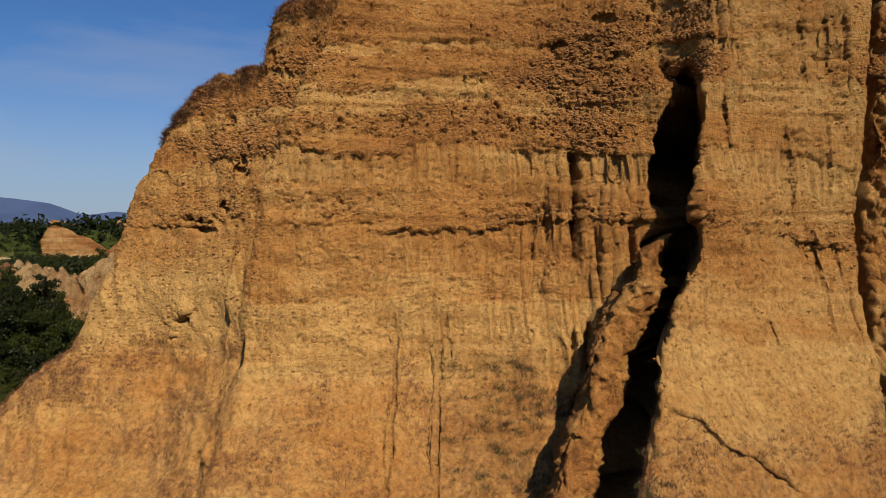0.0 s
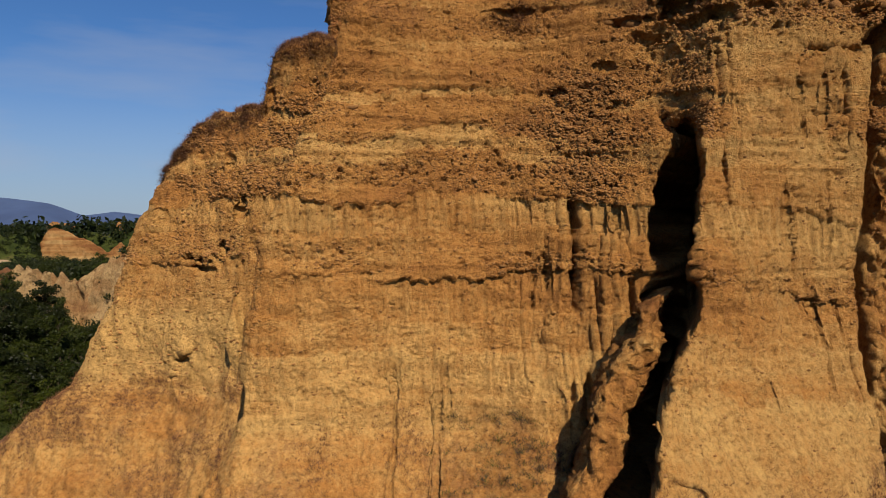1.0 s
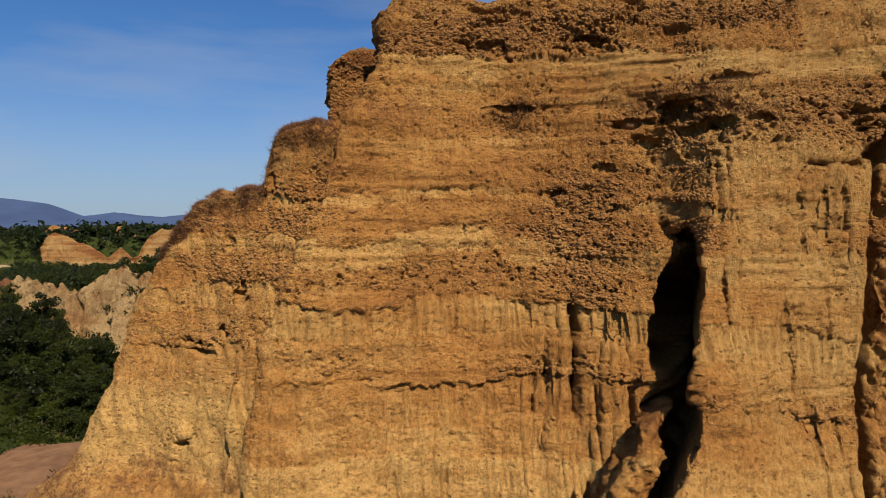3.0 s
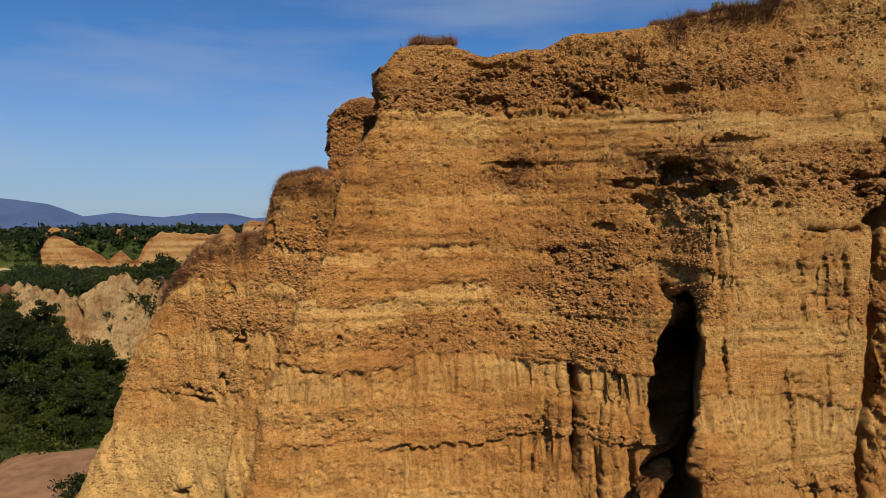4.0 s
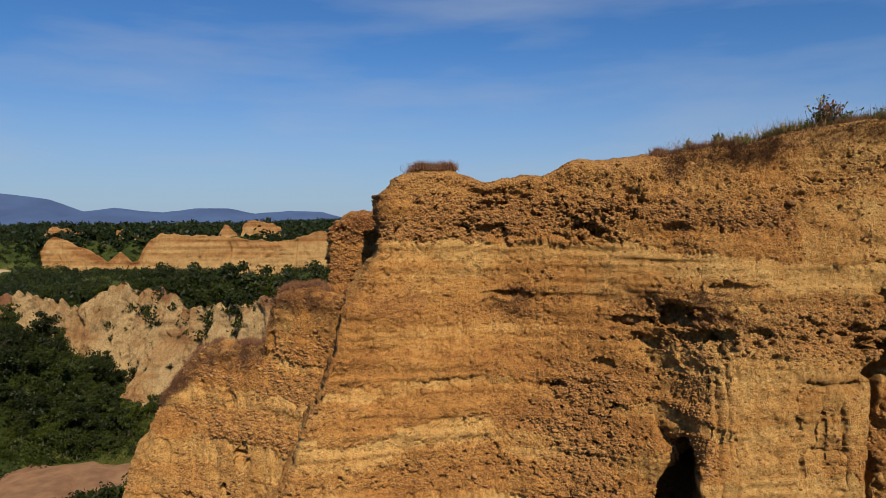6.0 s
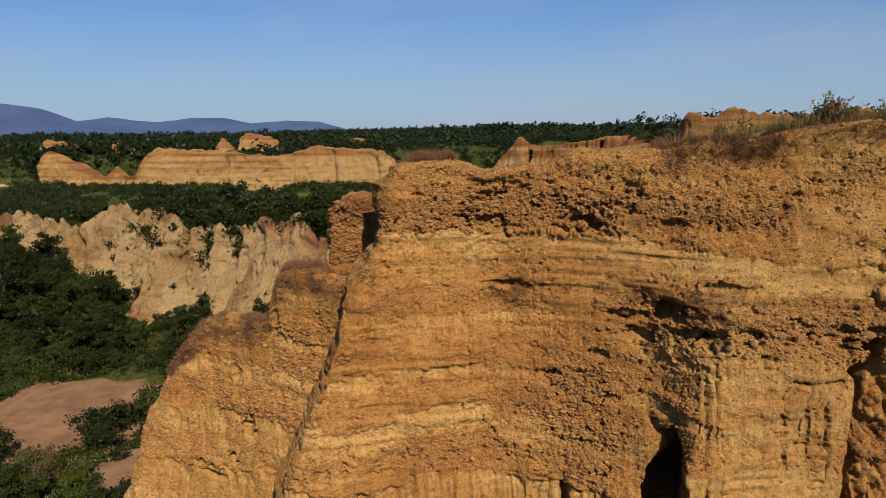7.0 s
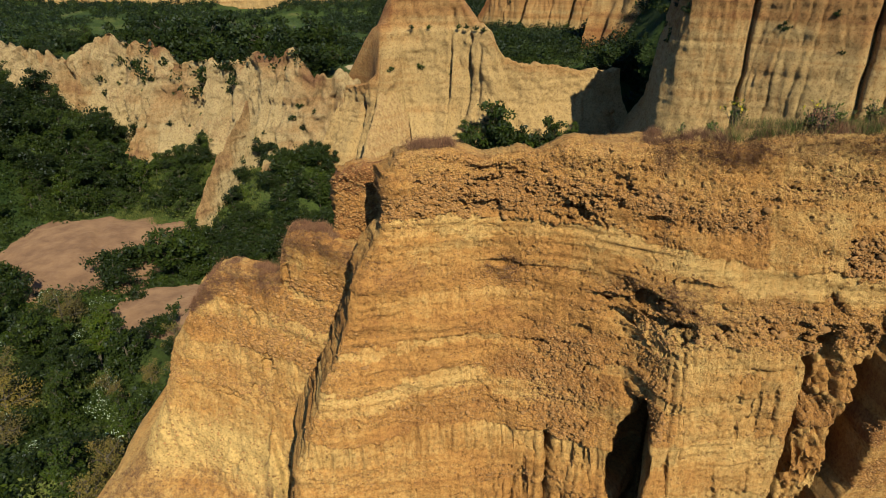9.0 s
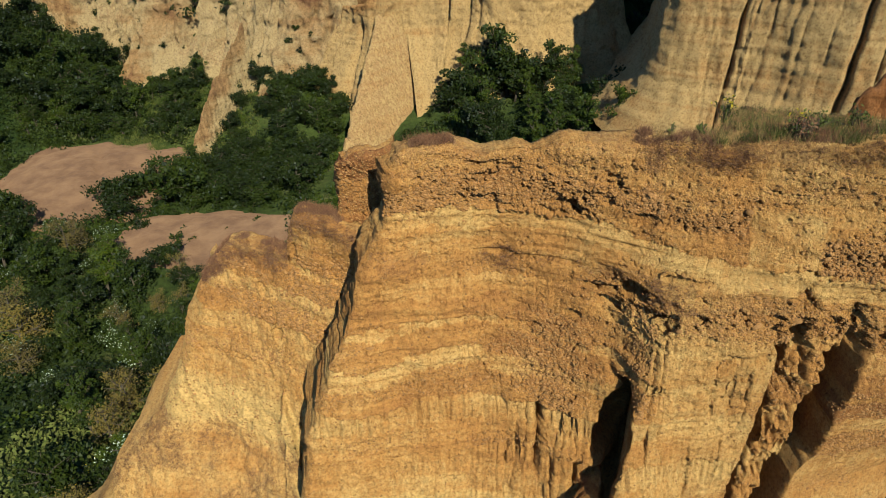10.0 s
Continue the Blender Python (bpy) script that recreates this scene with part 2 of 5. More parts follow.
def beds_at(x, y, z):
    zs = z + 0.08 * np.maximum(0, x - 2) + 0.24 * fbm(x * 0.30, 0, z * 0.25, 3, 5) + 0.13 * fbm(x * 1.7, y, z * 1.5, 2, 9) + 0.10 * fbm(x * 6.0, y, z * 5.0, 3, 10)
    values = [BED_VAL[np.searchsorted(BED_TOP, zs).clip(0, len(BEDS) - 1), n] for n in range(5)]
    lens = smooth(-0.55, 0.15, fbm(x * 0.42, 4.0, z * 1.0, 3, 6))
    crumble = bump_at(x, 3.9, 1.0) * smooth(21.6, 22.4, z) * smooth(26, 25, z)
    values[1] = np.clip(values[1] * (0.25 + 0.75 * lens) + 0.8 * crumble, 0, 1)
    values[0] = values[0] + 0.10 * crumble + 0.12 * fbm(x * 0.25, 9.0, z * 0.5, 3, 7)
    values[4] = values[4] * (0.25 + 1.0 * smooth(-0.4, 0.5, fbm(x * 0.55, 7.0, z * 0.8, 3, 8)))
    rugged = smooth(4.4, 5.6, x) * smooth(25.9, 26.4, z) * smooth(27.9, 27.3, z)
    values[1] = np.clip(values[1] + 0.35 * rugged, 0, 1)
    clean = smooth(9.35, 9.5, x) * smooth(11.6, 11.3, x) * smooth(28.0, 28.4, z) * smooth(30.4, 30.1, z)
    clean = np.maximum(clean, smooth(6.5, 7.1, x) * smooth(11.2, 10.6, x) * smooth(19.2, 20.4, z) * smooth(26.2, 25.6, z) * (0.75 + 0.3 * fbm(x * 0.9, 2, z * 0.9, 3, 27)))
    values[0], values[1] = values[0] * (1 - 0.60 * clean) + 0.05 * clean, values[1] * (1 - 0.85 * clean)
    return values


def face_main(x, z):
    """How far back the main face stands."""
    x = np.asarray(x, float)
    g = sum(np.interp(x + o, [-6, -4.4, -3.4, -0.5, 2, 3.6, 5.6, 7], [-0.8, -0.9, -0.75, 0.05, 0.5, -0.1, -0.95, -1.2]) for o in (-1.0, -0.6, -0.2, 0.2, 0.6, 1.0)) / 6
    g = g - smooth(18.2, 16.5, z) * bump_at(x, 2.4, 1.6) * 0.8
    y = 18.55 + 0.19 * (z - 16) + g * (1 - 0.35 * smooth(26, 31, z))
    return y - 0.75 * np.maximum(0, 16 - z) - 0.22 * np.maximum(0, 12 - z)


def face_right(x, z):
    """The buttress to the right of the great fissure."""
    y = np.interp(z, [5, 13, 15.6, 16.8, 19.2, 20.7, 24.5, 27.7, 29.8, 32], [4.5, 12.6, 14.2, 15.0, 16.35, 16.6, 17.5, 18.4, 19.4, 20.6])
    k = np.interp(z, [13, 15.5, 17, 20.6, 24.5, 27.5, 30, 32], [0.5, 0.5, 0.4, 0.26, 0.0, -0.1, -0.22, -0.42])
    return y + k * (x - 7.2)


def fissure_edge(z):
    """The lip of the right buttress along the great fissure."""
    return np.interp(z, [5, 14, 15.4, 16.3, 17.2, 17.7, 18.3, 19.0, 19.65, 20.2, 21.2, 21.9, 22.7, 25, 32], [2.2, 2.9, 3.4, 4.0, 4.2, 4.57, 5.06, 5.56, 5.86, 5.78, 5.81, 5.93, 6.2, 6.6, 6.7])


def fissure_lip(z):
    """The lip of the main face on the fissure's other side."""
    return np.interp(z, [5, 14, 15, 15.9, 16.7, 17.4, 18.7, 20.2, 22, 23.2, 24.3, 32], [1.7, 2.9, 3.5, 3.85, 4.3, 4.7, 5.22, 5.44, 5.72, 5.95, 6.2, 6.4])


def face_whole(x, z):
    """The two great faces with no fissures or hollows in them."""
    edge = fissure_edge(z)
    wide = 0.10 + 0.9 * smooth(23.4, 25.2, z) + 1.7 * smooth(27.3, 28.8, z)
    main = face_main(x, z)
    return main + (face_right(x, z) - main) * smooth(edge - wide, edge + 0.08 + wide * 0.5, x)


# blade of earth in the fissure's mouth: height, place across, place in depth, half width
RIB = np.array([(8, 1.0, 9.0, 0.5), (13, 2.2, 12.6, 0.45), (14.6, 2.85, 13.7, 0.36), (15.56, 3.35, 14.5, 0.34), (16.3, 3.85, 15.2, 0.44), (17.4, 4.48, 16.0, 0.58), (18.1, 4.88, 16.4, 0.54), (18.9, 5.40, 16.85, 0.40), (19.6, 5.66, 17.1, 0.22)])


def face_front(x, z):
    x, z = np.asarray(x, float), np.asarray(z, float)
    w = 0.10 * vnoise(0.9 * z, 2.2, 0.7, 31) + 0.07 * vnoise(2.6 * z, 5.2, 0.7, 32) + 0.04 * vnoise(7.0 * z, 1.2, 0.7, 34)
    edge = fissure_edge(z) + w
    lip = np.minimum(fissure_lip(z) + 0.10 * vnoise(1.4 * z, 6.2, 0.7, 36) + 0.05 * vnoise(5.0 * z, 6.2, 0.7, 37), edge - 0.12)
    wide = 0.10 + 0.9 * smooth(23.4, 25.2, z) + 1.7 * smooth(27.3, 28.8, z)
    main = face_main(x, z)
    craggy = 0.8 + 0.4 * fbm(x * 2.2, 3, z * 0.9, 4, 46, 0.6)
    deep = 5.0 * smooth(13.2, 15.2, z) * smooth(24.6, 23.8, z)
    main = main + deep * craggy * smooth(lip - 0.06, lip + 0.10, x)
    # columns and flutes where water runs down beside the fissure
    flutes = np.maximum(0, 0.55 - np.abs(fbm(x * 1.5 + 0.25 * vnoise(0.8 * z, 1, 1, 48), 0, z * 0.20, 3, 49, 0.5)))
    main = main - 0.42 * flutes * bump_at(x, 3.9, 1.25) * smooth(15.4, 16.6, z) * smooth(22.6, 21.6, z) * (x < lip)
    y = main + (face_right(x, z) - main) * smooth(edge - wide, edge + 0.08 + wide * 0.5, x)
    # the second fissure, a broken rib beyond it, and a third one
    wob = 0.20 * fbm(0.5 * z, 8.8, 0.7, 3, 33) + 0.025 * vnoise(4.0 * z, 4.4, 0.7, 35)
    e2 = np.interp(z, [14, 17.2, 19.6, 21.7, 24.3, 26.6, 31], [9.6, 9.95, 10.15, 10.3, 10.5, 10.95, 11.4]) + 0.6 * wob
    broken = 0.30 + 0.55 * np.abs(fbm(x * 1.3, 1, z * 0.7, 4, 29, 0.6))
    worn = 0.85 + 0.25 * fbm(x * 0.8, 3, z * 0.35, 3, 46, 0.5)
    fade = smooth(27.6, 25.8, z)
    y = y + 2.8 * worn * smooth(e2, e2 + 0.12, x) * smooth(e2 + 0.75, e2 + 0.5, x) * smooth(27.2, 25.6, z)
    y = y + broken * smooth(e2 + 0.45, e2 + 0.75, x) * fade
    e3 = np.interp(z, [14, 19, 21.2, 23.6, 25, 31], [11.3, 11.75, 12.2, 12.3, 12.5, 12.8]) + 1.0 * wob
    y = y + 5.0 * worn * smooth(e3, e3 + 0.15, x) * smooth(26.0, 24.4, z) * smooth(e3 + 0.75, e3 + 0.5, x)
    y = y - (broken + 0.35) * smooth(e3 + 0.5, e3 + 0.8, x) * fade
    # caves, slots and cracks
    stray = 0.22 * fbm(x * 2.6, 0, z * 2.6, 4, 24, 0.6), 0.16 * fbm(x * 2.6, 5, z * 3.4, 4, 25, 0.6)
    for cx, cz, wx, wz, d in ((6.50, 27.15, 0.34, 0.28, 1.2), (6.85, 26.65, 0.45, 0.18, 0.7), (6.5, 26.3, 0.14, 0.3, 0.5), (3.6, 29.28, 0.55, 0.10, 0.55), (4.3, 29.5, 0.40, 0.10, 0.4),
                              (2.05, 27.62, 0.5, 0.06, 0.35), (10.95, 25.95, 0.5, 0.22, 0.8), (6.0, 23.9, 0.2, 0.3, 0.4),
                              (3.3, 25.1, 0.28, 0.06, 0.25), (4.5, 25.75, 0.20, 0.07, 0.25), (9.9, 25.65, 0.7, 0.08, 0.4), (5.2, 26.95, 0.45, 0.10, 0.45), (7.6, 28.0, 0.6, 0.06, 0.25), (11.3, 27.6, 0.3, 0.3, 0.4), (8.1, 26.9, 0.3, 0.08, 0.3)):
        r2 = ((x + stray[0] * min(1, 2 * wx) - cx) / wx) ** 2 + ((z + stray[1] * min(1, 3 * wz) - cz) / wz) ** 2
        y = y + d * np.exp(-r2 ** 1.4)
    for cx, lean, z0, z1, wx, d in ((3.55, 0.03, 18.9, 22.2, 0.12, 0.9), (2.85, 0.02, 19.4, 22.3, 0.04, 0.35), (3.15, 0.02, 20.4, 22.3, 0.05, 0.35), (2.45, 0.0, 18.0, 20.0, 0.04, 0.3),
                                    (2.15, 0.0, 17.3, 19.8, 0.04, 0.3), (4.35, 0.03, 17.0, 18.4, 0.08, 0.5), (3.3, 0.05, 16.4, 18.3, 0.06, 0.4), (4.1, 0.02, 18.6, 19.8, 0.05, 0.3), (3.75, 0.05, 15.6, 17.4, 0.09, 0.6),
                                    (-1.35, 0.01, 13.0, 17.6, 0.035, 0.22), (-0.2, 0.0, 12.6, 17.0, 0.03, 0.18), (0.1, 0.02, 16.4, 18.2, 0.03, 0.2), (4.95, 0.0, 18.4, 21.0, 0.06, 0.35), (4.65, 0.01, 20.2, 22.0, 0.04, 0.25),
                                    (9.0, -0.03, 17.4, 19.7, 0.045, 0.35), (9.7, -0.05, 16.8, 19.4, 0.05, 0.25), (7.3, 0.02, 17.0, 17.9, 0.04, 0.2), (8.35, 0.0, 20.0, 22.3, 0.05, 0.25), (9.4, 0.02, 20.4, 22.6, 0.04, 0.25),
                                    (8.9, 0.0, 23.2, 25.3, 0.04, 0.25), (9.45, 0.0, 23.6, 25.2, 0.04, 0.25), (10.0, 0.0, 23.2, 25.5, 0.05, 0.3), (7.2, 0.02, 22.8, 24.6, 0.03, 0.2), (6.75, 0.05, 21.5, 25.8, 0.05, 0.35), (7.05, 0.08, 23.6, 26.2, 0.04, 0.25)):
        at = cx + lean * (z - z0) + 0.035 * np.sin(1.7 * z + 5 * cx) + 0.012 * np.sin(5.3 * z + 9 * cx) + 0.005 * np.sin(17.0 * z + 3 * cx)
        d = d * (0.55 if cx > 6.5 else 1.0)
        y = y + d * np.exp(-((x - at) / wx) ** 2) * smooth(z0 - 0.2, z0 + 0.4, z) * smooth(z1 + 0.2, z1 - 0.4, z)
    # a broken scarp on the foot of the right buttress
    step = np.interp(x, [4.2, 4.9, 5.4, 6.2, 7.0], [16.3, 16.25, 15.7, 15.3, 14.6]) + 0.12 * fbm(x * 2.5, 0, 0, 3, 43)
    y = y + 0.16 * smooth(step, step - 0.06, z) * smooth(step - 1.3, step - 0.3, z) * smooth(4.2, 4.5, x) * smooth(7.2, 6.6, x)
    return y


def left_edge_main(z):
    return np.interp(z, [5, 14, 15.9, 18.6, 19.3, 20.7, 21.7, 23.2, 25.1, 26.0, 27.2, 28.5, 29.5, 31.5], [-7.5, -5.7, -5.4, -5.35, -5.15, -4.98, -4.68, -4.18, -3.55, -3.25, -2.75, -2.1, -1.75, -1.4])


def top_main(x):
    return np.interp(x, [-3, -1.4, -0.9, 0.2, 1.2, 2.5, 4, 5.5, 6.8, 8.5, 10, 12, 16], [30.7, 31.05, 31.3, 31.28, 31.0, 31.15, 31.42, 31.65, 31.72, 31.88, 32.2, 32.5, 32.9])


def face_left(x, z):
    x, z = np.asarray(x, float), np.asarray(z, float)
    g = sum(np.interp(x + o, [-16, -12, -10.5, -8.8, -7, -6, -4.4, -2.3], [26.6, 25.45, 25.3, 24.65, 23.45, 22.95, 22.1, 21.0]) for o in (-0.6, -0.3, 0, 0.3, 0.6)) / 5
    y = g + 0.19 * (np.clip(z, 15.8, 25.3) - 20) + 0.10 * np.clip(z - 22, 0, 3.3) + 0.05 * np.maximum(0, z - 25.3)
    y = y - 0.75 * np.maximum(0, 15.8 - z) - 0.3 * np.maximum(0, 12.5 - z)
    # a pale slab with a pointed top leans against the wall
    side = np.abs(x + 6.75 + 0.12 * (z - 18)) - 0.16 * np.maximum(0.0, 19.25 - z)
    slab = smooth(0.12, -0.05, side) * smooth(19.35, 19.1, z)
    y = y - slab * (0.35 + 0.16 * np.clip(19.2 - z, 0, 3))
    wx_, wz_ = x + 0.12 * fbm(x * 2.3, 0, z * 2.3, 3, 24), z + 0.10 * fbm(x * 2.3, 5, z * 2.3, 3, 25)
    for cx, cz, wx, wz, d in ((-8.95, 16.75, 0.28, 0.16, 0.7), (-8.9, 17.15, 0.30, 0.22, -0.25), (-8.9, 20.12, 0.75, 0.09, 0.55), (-8.5, 19.85, 0.6, 0.07, 0.4), (-7.55, 20.6, 0.10, 0.32, 0.45), (-6.9, 21.9, 0.10, 0.25, 0.4), (-7.2, 12.9, 0.4, 0.3, 0.6), (-9.3, 16.1, 0.22, 0.08, 0.3),
                              (-6.8, 22.4, 0.07, 0.3, 0.3), (-7.4, 23.7, 0.2, 0.3, 0.2), (-5.75, 25.75, 0.2, 0.25, 0.3)):
        y = y + d * np.exp(-(((wx_ - cx) / wx) ** 2 + ((wz_ - cz) / wz) ** 2) ** 2)
    return y


def left_edge_left(z):
    return np.interp(z, [2, 9.3, 12, 13.6, 14.5, 15.65, 17.5, 18.8, 20.3, 21.15, 21.8, 23.3, 24.2, 30], [-23.5, -18.3, -16.6, -16.2, -14.9, -13.7, -12.9, -12.35, -11.8, -11.4, -11.0, -10.5, -10.2, -10.2])


def top_left(x):
    return np.interp(x, [-10.3, -9.7, -8.9, -7.86, -6.4, -6.15, -6.0, -5.7, -4.2, -3.4], [23.7, 24.3, 25.0, 25.35, 25.45, 25.65, 26.6, 27.3, 27.5, 27.35])


def face_tower(x, z):
    return 23.7 + 0.05 * (z - 28) + 0.25 * ((x + 3.0) / 0.95) ** 4


def left_edge_tower(z):
    return np.interp(z, [20, 27, 27.9, 28.6, 29.5, 30.4], [-4.1, -3.95, -3.92, -3.98, -3.80, -3.4])


def top_tower(x):
    return np.interp(x, [-4.0, -3.75, -3.3, -2.7, -1.9], [29.3, 29.65, 29.95, 30.15, 30.15])


def buttress(name, face, left, top, right, low, step, z_foot, z_fine, depth, seed, side=4.0, litter_z=16.0, gravel_more=0.0, calm=1.0):
    """A body of cliff: the front from foot to lip, the left flank, the top and the back. Returns the object and its front's places, normals and beds."""
    main_wall = name == "sandstone_cliff"
    ncol = int((right - left(22.0)) / step)
    nrow = int((31 - z_fine) / step) if name != "rock_tower" else int(6 / step)
    side_s = np.geomspace(4.0, 0.06, 22 if name == "sandstone_cliff" else 9) * side / 4.0
    u = np.linspace(0, 1, ncol)
    if main_wall:
        # closer columns where the walls of the fissures turn inwards
        rows_z = np.r_[np.linspace(z_foot, z_fine, low, endpoint=False), np.linspace(z_fine, 31.2, nrow)][:, None]
        X = np.concatenate([left(rows_z) + (right - left(rows_z)) * u, fissure_edge(rows_z) + np.linspace(-0.24, 0.30, 80), 10.2 + 0.08 * (rows_z - 20) + np.linspace(-0.2, 0.9, 30)], 1)
        X = np.sort(X, 1)
        ncol = X.shape[1]
        u = (X[-1] - X[-1, 0]) / (X[-1, -1] - X[-1, 0])
    ztop = top(left(30.0) + (right - left(30.0)) * u)
    ztop = ztop + 0.10 * fbm(u * (right - left(22.0)) * 1.1, seed, 0, 4, seed)
    below = np.linspace(z_foot, z_fine, low, endpoint=False)
    Z = np.vstack([np.repeat(below[:, None], ncol, 1), z_fine + (ztop[None] - z_fine) * np.linspace(0, 1, nrow)[:, None]])
    L = left(Z)
    if not main_wall:
        X = L + (right - L) * u[None]
    wob = 0.18 * fbm(X * 0.0 + seed, Z * 0.9, 1.0, 3, seed + 3)
    X = X + wob * (1 - u[None]) ** 4
    Y = face(X, Z)
    s = X - L
    curve, reach = dict(sandstone_cliff=(0.35, 0.35), cliff_spur=(0.8, 0.7), rock_tower=(0.5, 0.25))[name]
    Y = Y + curve * np.maximum(0, 1 - s / reach) ** 2
    if seed == 100:
        # the great fissure runs in slanting to the right, under its lip
        edge, inner = fissure_edge(Z), np.minimum(fissure_lip(Z), fissure_edge(Z) - 0.12)
        slit = smooth(inner - 0.04, inner + 0.10, X) * smooth(edge + 0.30, edge + 0.15, X) * smooth(24.6, 23.6, Z)
        X = X + 0.37 * slit * np.maximum(0, Y - face_right(edge, Z) - 0.10)
    lip = np.maximum(0, 1 - (ztop[None] - Z) / 0.25)
    Y = Y + 0.25 * lip ** 2
    P = np.stack([X, Y, Z], -1)
    n = grid_normals(P)
    n = n / np.linalg.norm(n, axis=-1, keepdims=True)
    tone, gravel, rill, ledge, out = beds_at(X, Y, Z)
    gravel = np.clip((gravel + gravel_more) * (0.4 + 0.6 * calm), 0, 1)
    tone, rill, ledge, out = 0.38 + (tone - 0.40) * 0.72 * (0.3 + 0.7 * calm), rill * calm ** 4, ledge * calm, out * calm ** 2
    if name == "cliff_spur":
        low_part = smooth(20.0, 19.7, Z + 0.15 * fbm(X * 0.8, 0, Z, 3, 80))
        tone = tone - 0.02 - 0.22 * low_part * smooth(18.9, 18.0, Z)
        gravel, ledge = gravel * (1 - 0.9 * low_part), ledge * (1 - 0.8 * low_part)
    tone = tone + (0.22 if name == "rock_tower" else 0.0)
    talus = smooth(litter_z + 0.5, litter_z - 0.5, Z + 0.5 * fbm(X * 0.6, 0, Z * 0.3, 3, 77))
    tone = tone + (0.18 if name == "cliff_spur" else 0.06) * talus
    d = out + 0.17 * fbm(X * 0.45, Y * 0.45, Z * 0.55, 3, seed + 11) + 0.045 * fbm(X * 1.8, Y * 1.8, Z * 1.8, 3, seed + 12)
    pit = fbm(X * 4.6, Y * 4.6, Z * 6.2, 3, seed + 19, 0.7)
    d = d - 0.20 * smooth(0.60, 1.0, pit) * (0.3 + 0.9 * gravel) * (1 - talus)
    hollow = 0.8 * smooth(4.6, 5.6, X) * smooth(26.0, 26.5, Z) * smooth(27.7, 27.2, Z) + 0.6 * smooth(29.0, 29.4, Z) * smooth(31.0, 30.5, Z) * smooth(-0.5, 1.5, X) * smooth(7.6, 6.4, X)
    d = d - 0.50 * hollow * smooth(0.25, 0.75, fbm(X * 1.25, Y * 0.8, Z * 2.3, 4, seed + 24, 0.6)) * (seed == 100)
    d = d + 0.050 * (0.16 + gravel) * fbm(X * 7.5, Y * 7.5, Z * 9.5, 3, seed + 13, 0.8)
    crack = np.abs(vnoise(X * 1.1 + 0.5 * vnoise(X * 2, 0, Z * 2, 3), Y * 0.5, Z * 2.4, seed + 23))
    d = d - 0.07 * smooth(0.04, 0.0, crack) * (1 - talus) * (0.3 + ledge) * smooth(0.0, 0.5, fbm(X * 0.9, 3, Z * 0.9, 2, seed + 28))
    grooves = fbm(X * 3.6 + 0.3 * vnoise(X * 0, 0, Z * 0.8, 4), 0, Z * 0.22, 3, seed + 14, 0.6)
    d = d - 0.10 * rill * (1 - talus) * np.maximum(0, np.abs(grooves) * 1.3 - 0.25) + 0.05 * rill * fbm(X * 7, 0, Z * 0.5, 2, seed + 15)
    thin = vnoise(X * 0.25, Y * 0.1, Z * 3.2 + 0.5 * vnoise(X * 0.5, 0, 1, 2), seed + 16) + 0.6 * vnoise(X * 0.5, Y * 0.3, Z * 7.5, seed + 17)
    d = d + 0.06 * ledge * np.clip(thin * 1.6, -1, 1) * (1 - talus)
    d = d + 0.05 * talus * fbm(X * 3, Y * 3, Z * 3, 4, seed + 18)
    d = d - 0.05 * np.maximum(0, np.abs(fbm(X * 1.2 + 0.3 * Z, 2, Z * 0.5, 4, seed + 26, 0.6)) - 0.2) * (seed == 200) * 2.0
    if main_wall:
        d = d * (1 - 0.75 * smooth(0.4, 1.2, Y - face_whole(X, Z))) * (1 - 0.65 * smooth(9.9, 10.3, X) * smooth(26.6, 25.6, Z))
    hold = np.maximum(0.25, 1 - lip) * (0.75 if name == "rock_tower" else 1.0)
    P = P + n * (d * hold)[..., None]
    N = grid_normals(P)
    litter = np.maximum(talus * np.clip(0.45 + 1.1 * fbm(X * 0.7, 1, Z * 0.9, 3, 57), 0.1, 1), 0.75 * smooth(26.9, 27.3, Z) * smooth(28.0, 27.6, Z) * (vnoise(X * 0.7, 0, Z * 1.2, 8) > 0.1))
    litter = np.maximum(litter, 0.9 * smooth(0.45 + 0.6 * smooth(6, 8, X), 0.1, ztop[None] - Z) * (vnoise(X * 0.5, 0, 3, 19) > -0.2))
    if name == "cliff_spur":
        litter = np.maximum(litter, 0.45 * smooth(0.9, 0.2, ztop[None] - Z + 0.5 * fbm(X * 1.1, 0, Z * 0.8, 3, 56)))
    front = dict(P=P, N=N, gravel=gravel * (1 - talus), talus=talus, ztop=ztop, X=X, Z=Z)
    # the left flank
    flank = np.repeat(P[:, :1], len(side_s), 1).copy()
    flank[..., 1] += side_s[None] * (1 + 0.45 * (ztop[0] - Z[:, :1]))
    flank[..., 0] -= (0.10 if seed == 100 else 0.0) * (flank[..., 1] - P[:, :1, 1])
    flank[..., 0] += (0.22 * fbm(flank[..., 1], flank[..., 2], seed, 3, seed + 20) + 0.08 * fbm(flank[..., 1] * 4, flank[..., 2] * 3, seed, 3, seed + 27)) * np.minimum(1, 2 * side_s)
    A = np.concatenate([flank, P], 1)
    wide = lambda a: np.concatenate([np.repeat(a[:, :1], len(side_s), 1), a], 1)
    tone, gravel, litter = wide(tone), wide(gravel), wide(litter)
    # the top, then the back
    back = np.r_[0.06, 0.14, 0.25, 0.4, 0.6, 0.8, 1.0] if depth(14.0) < 3 else np.r_[0.01, 0.03, 0.06, 0.1, 0.15, 0.22, 0.3, 0.4, 0.55, 0.75, 1.0]
    edge = A[-1]
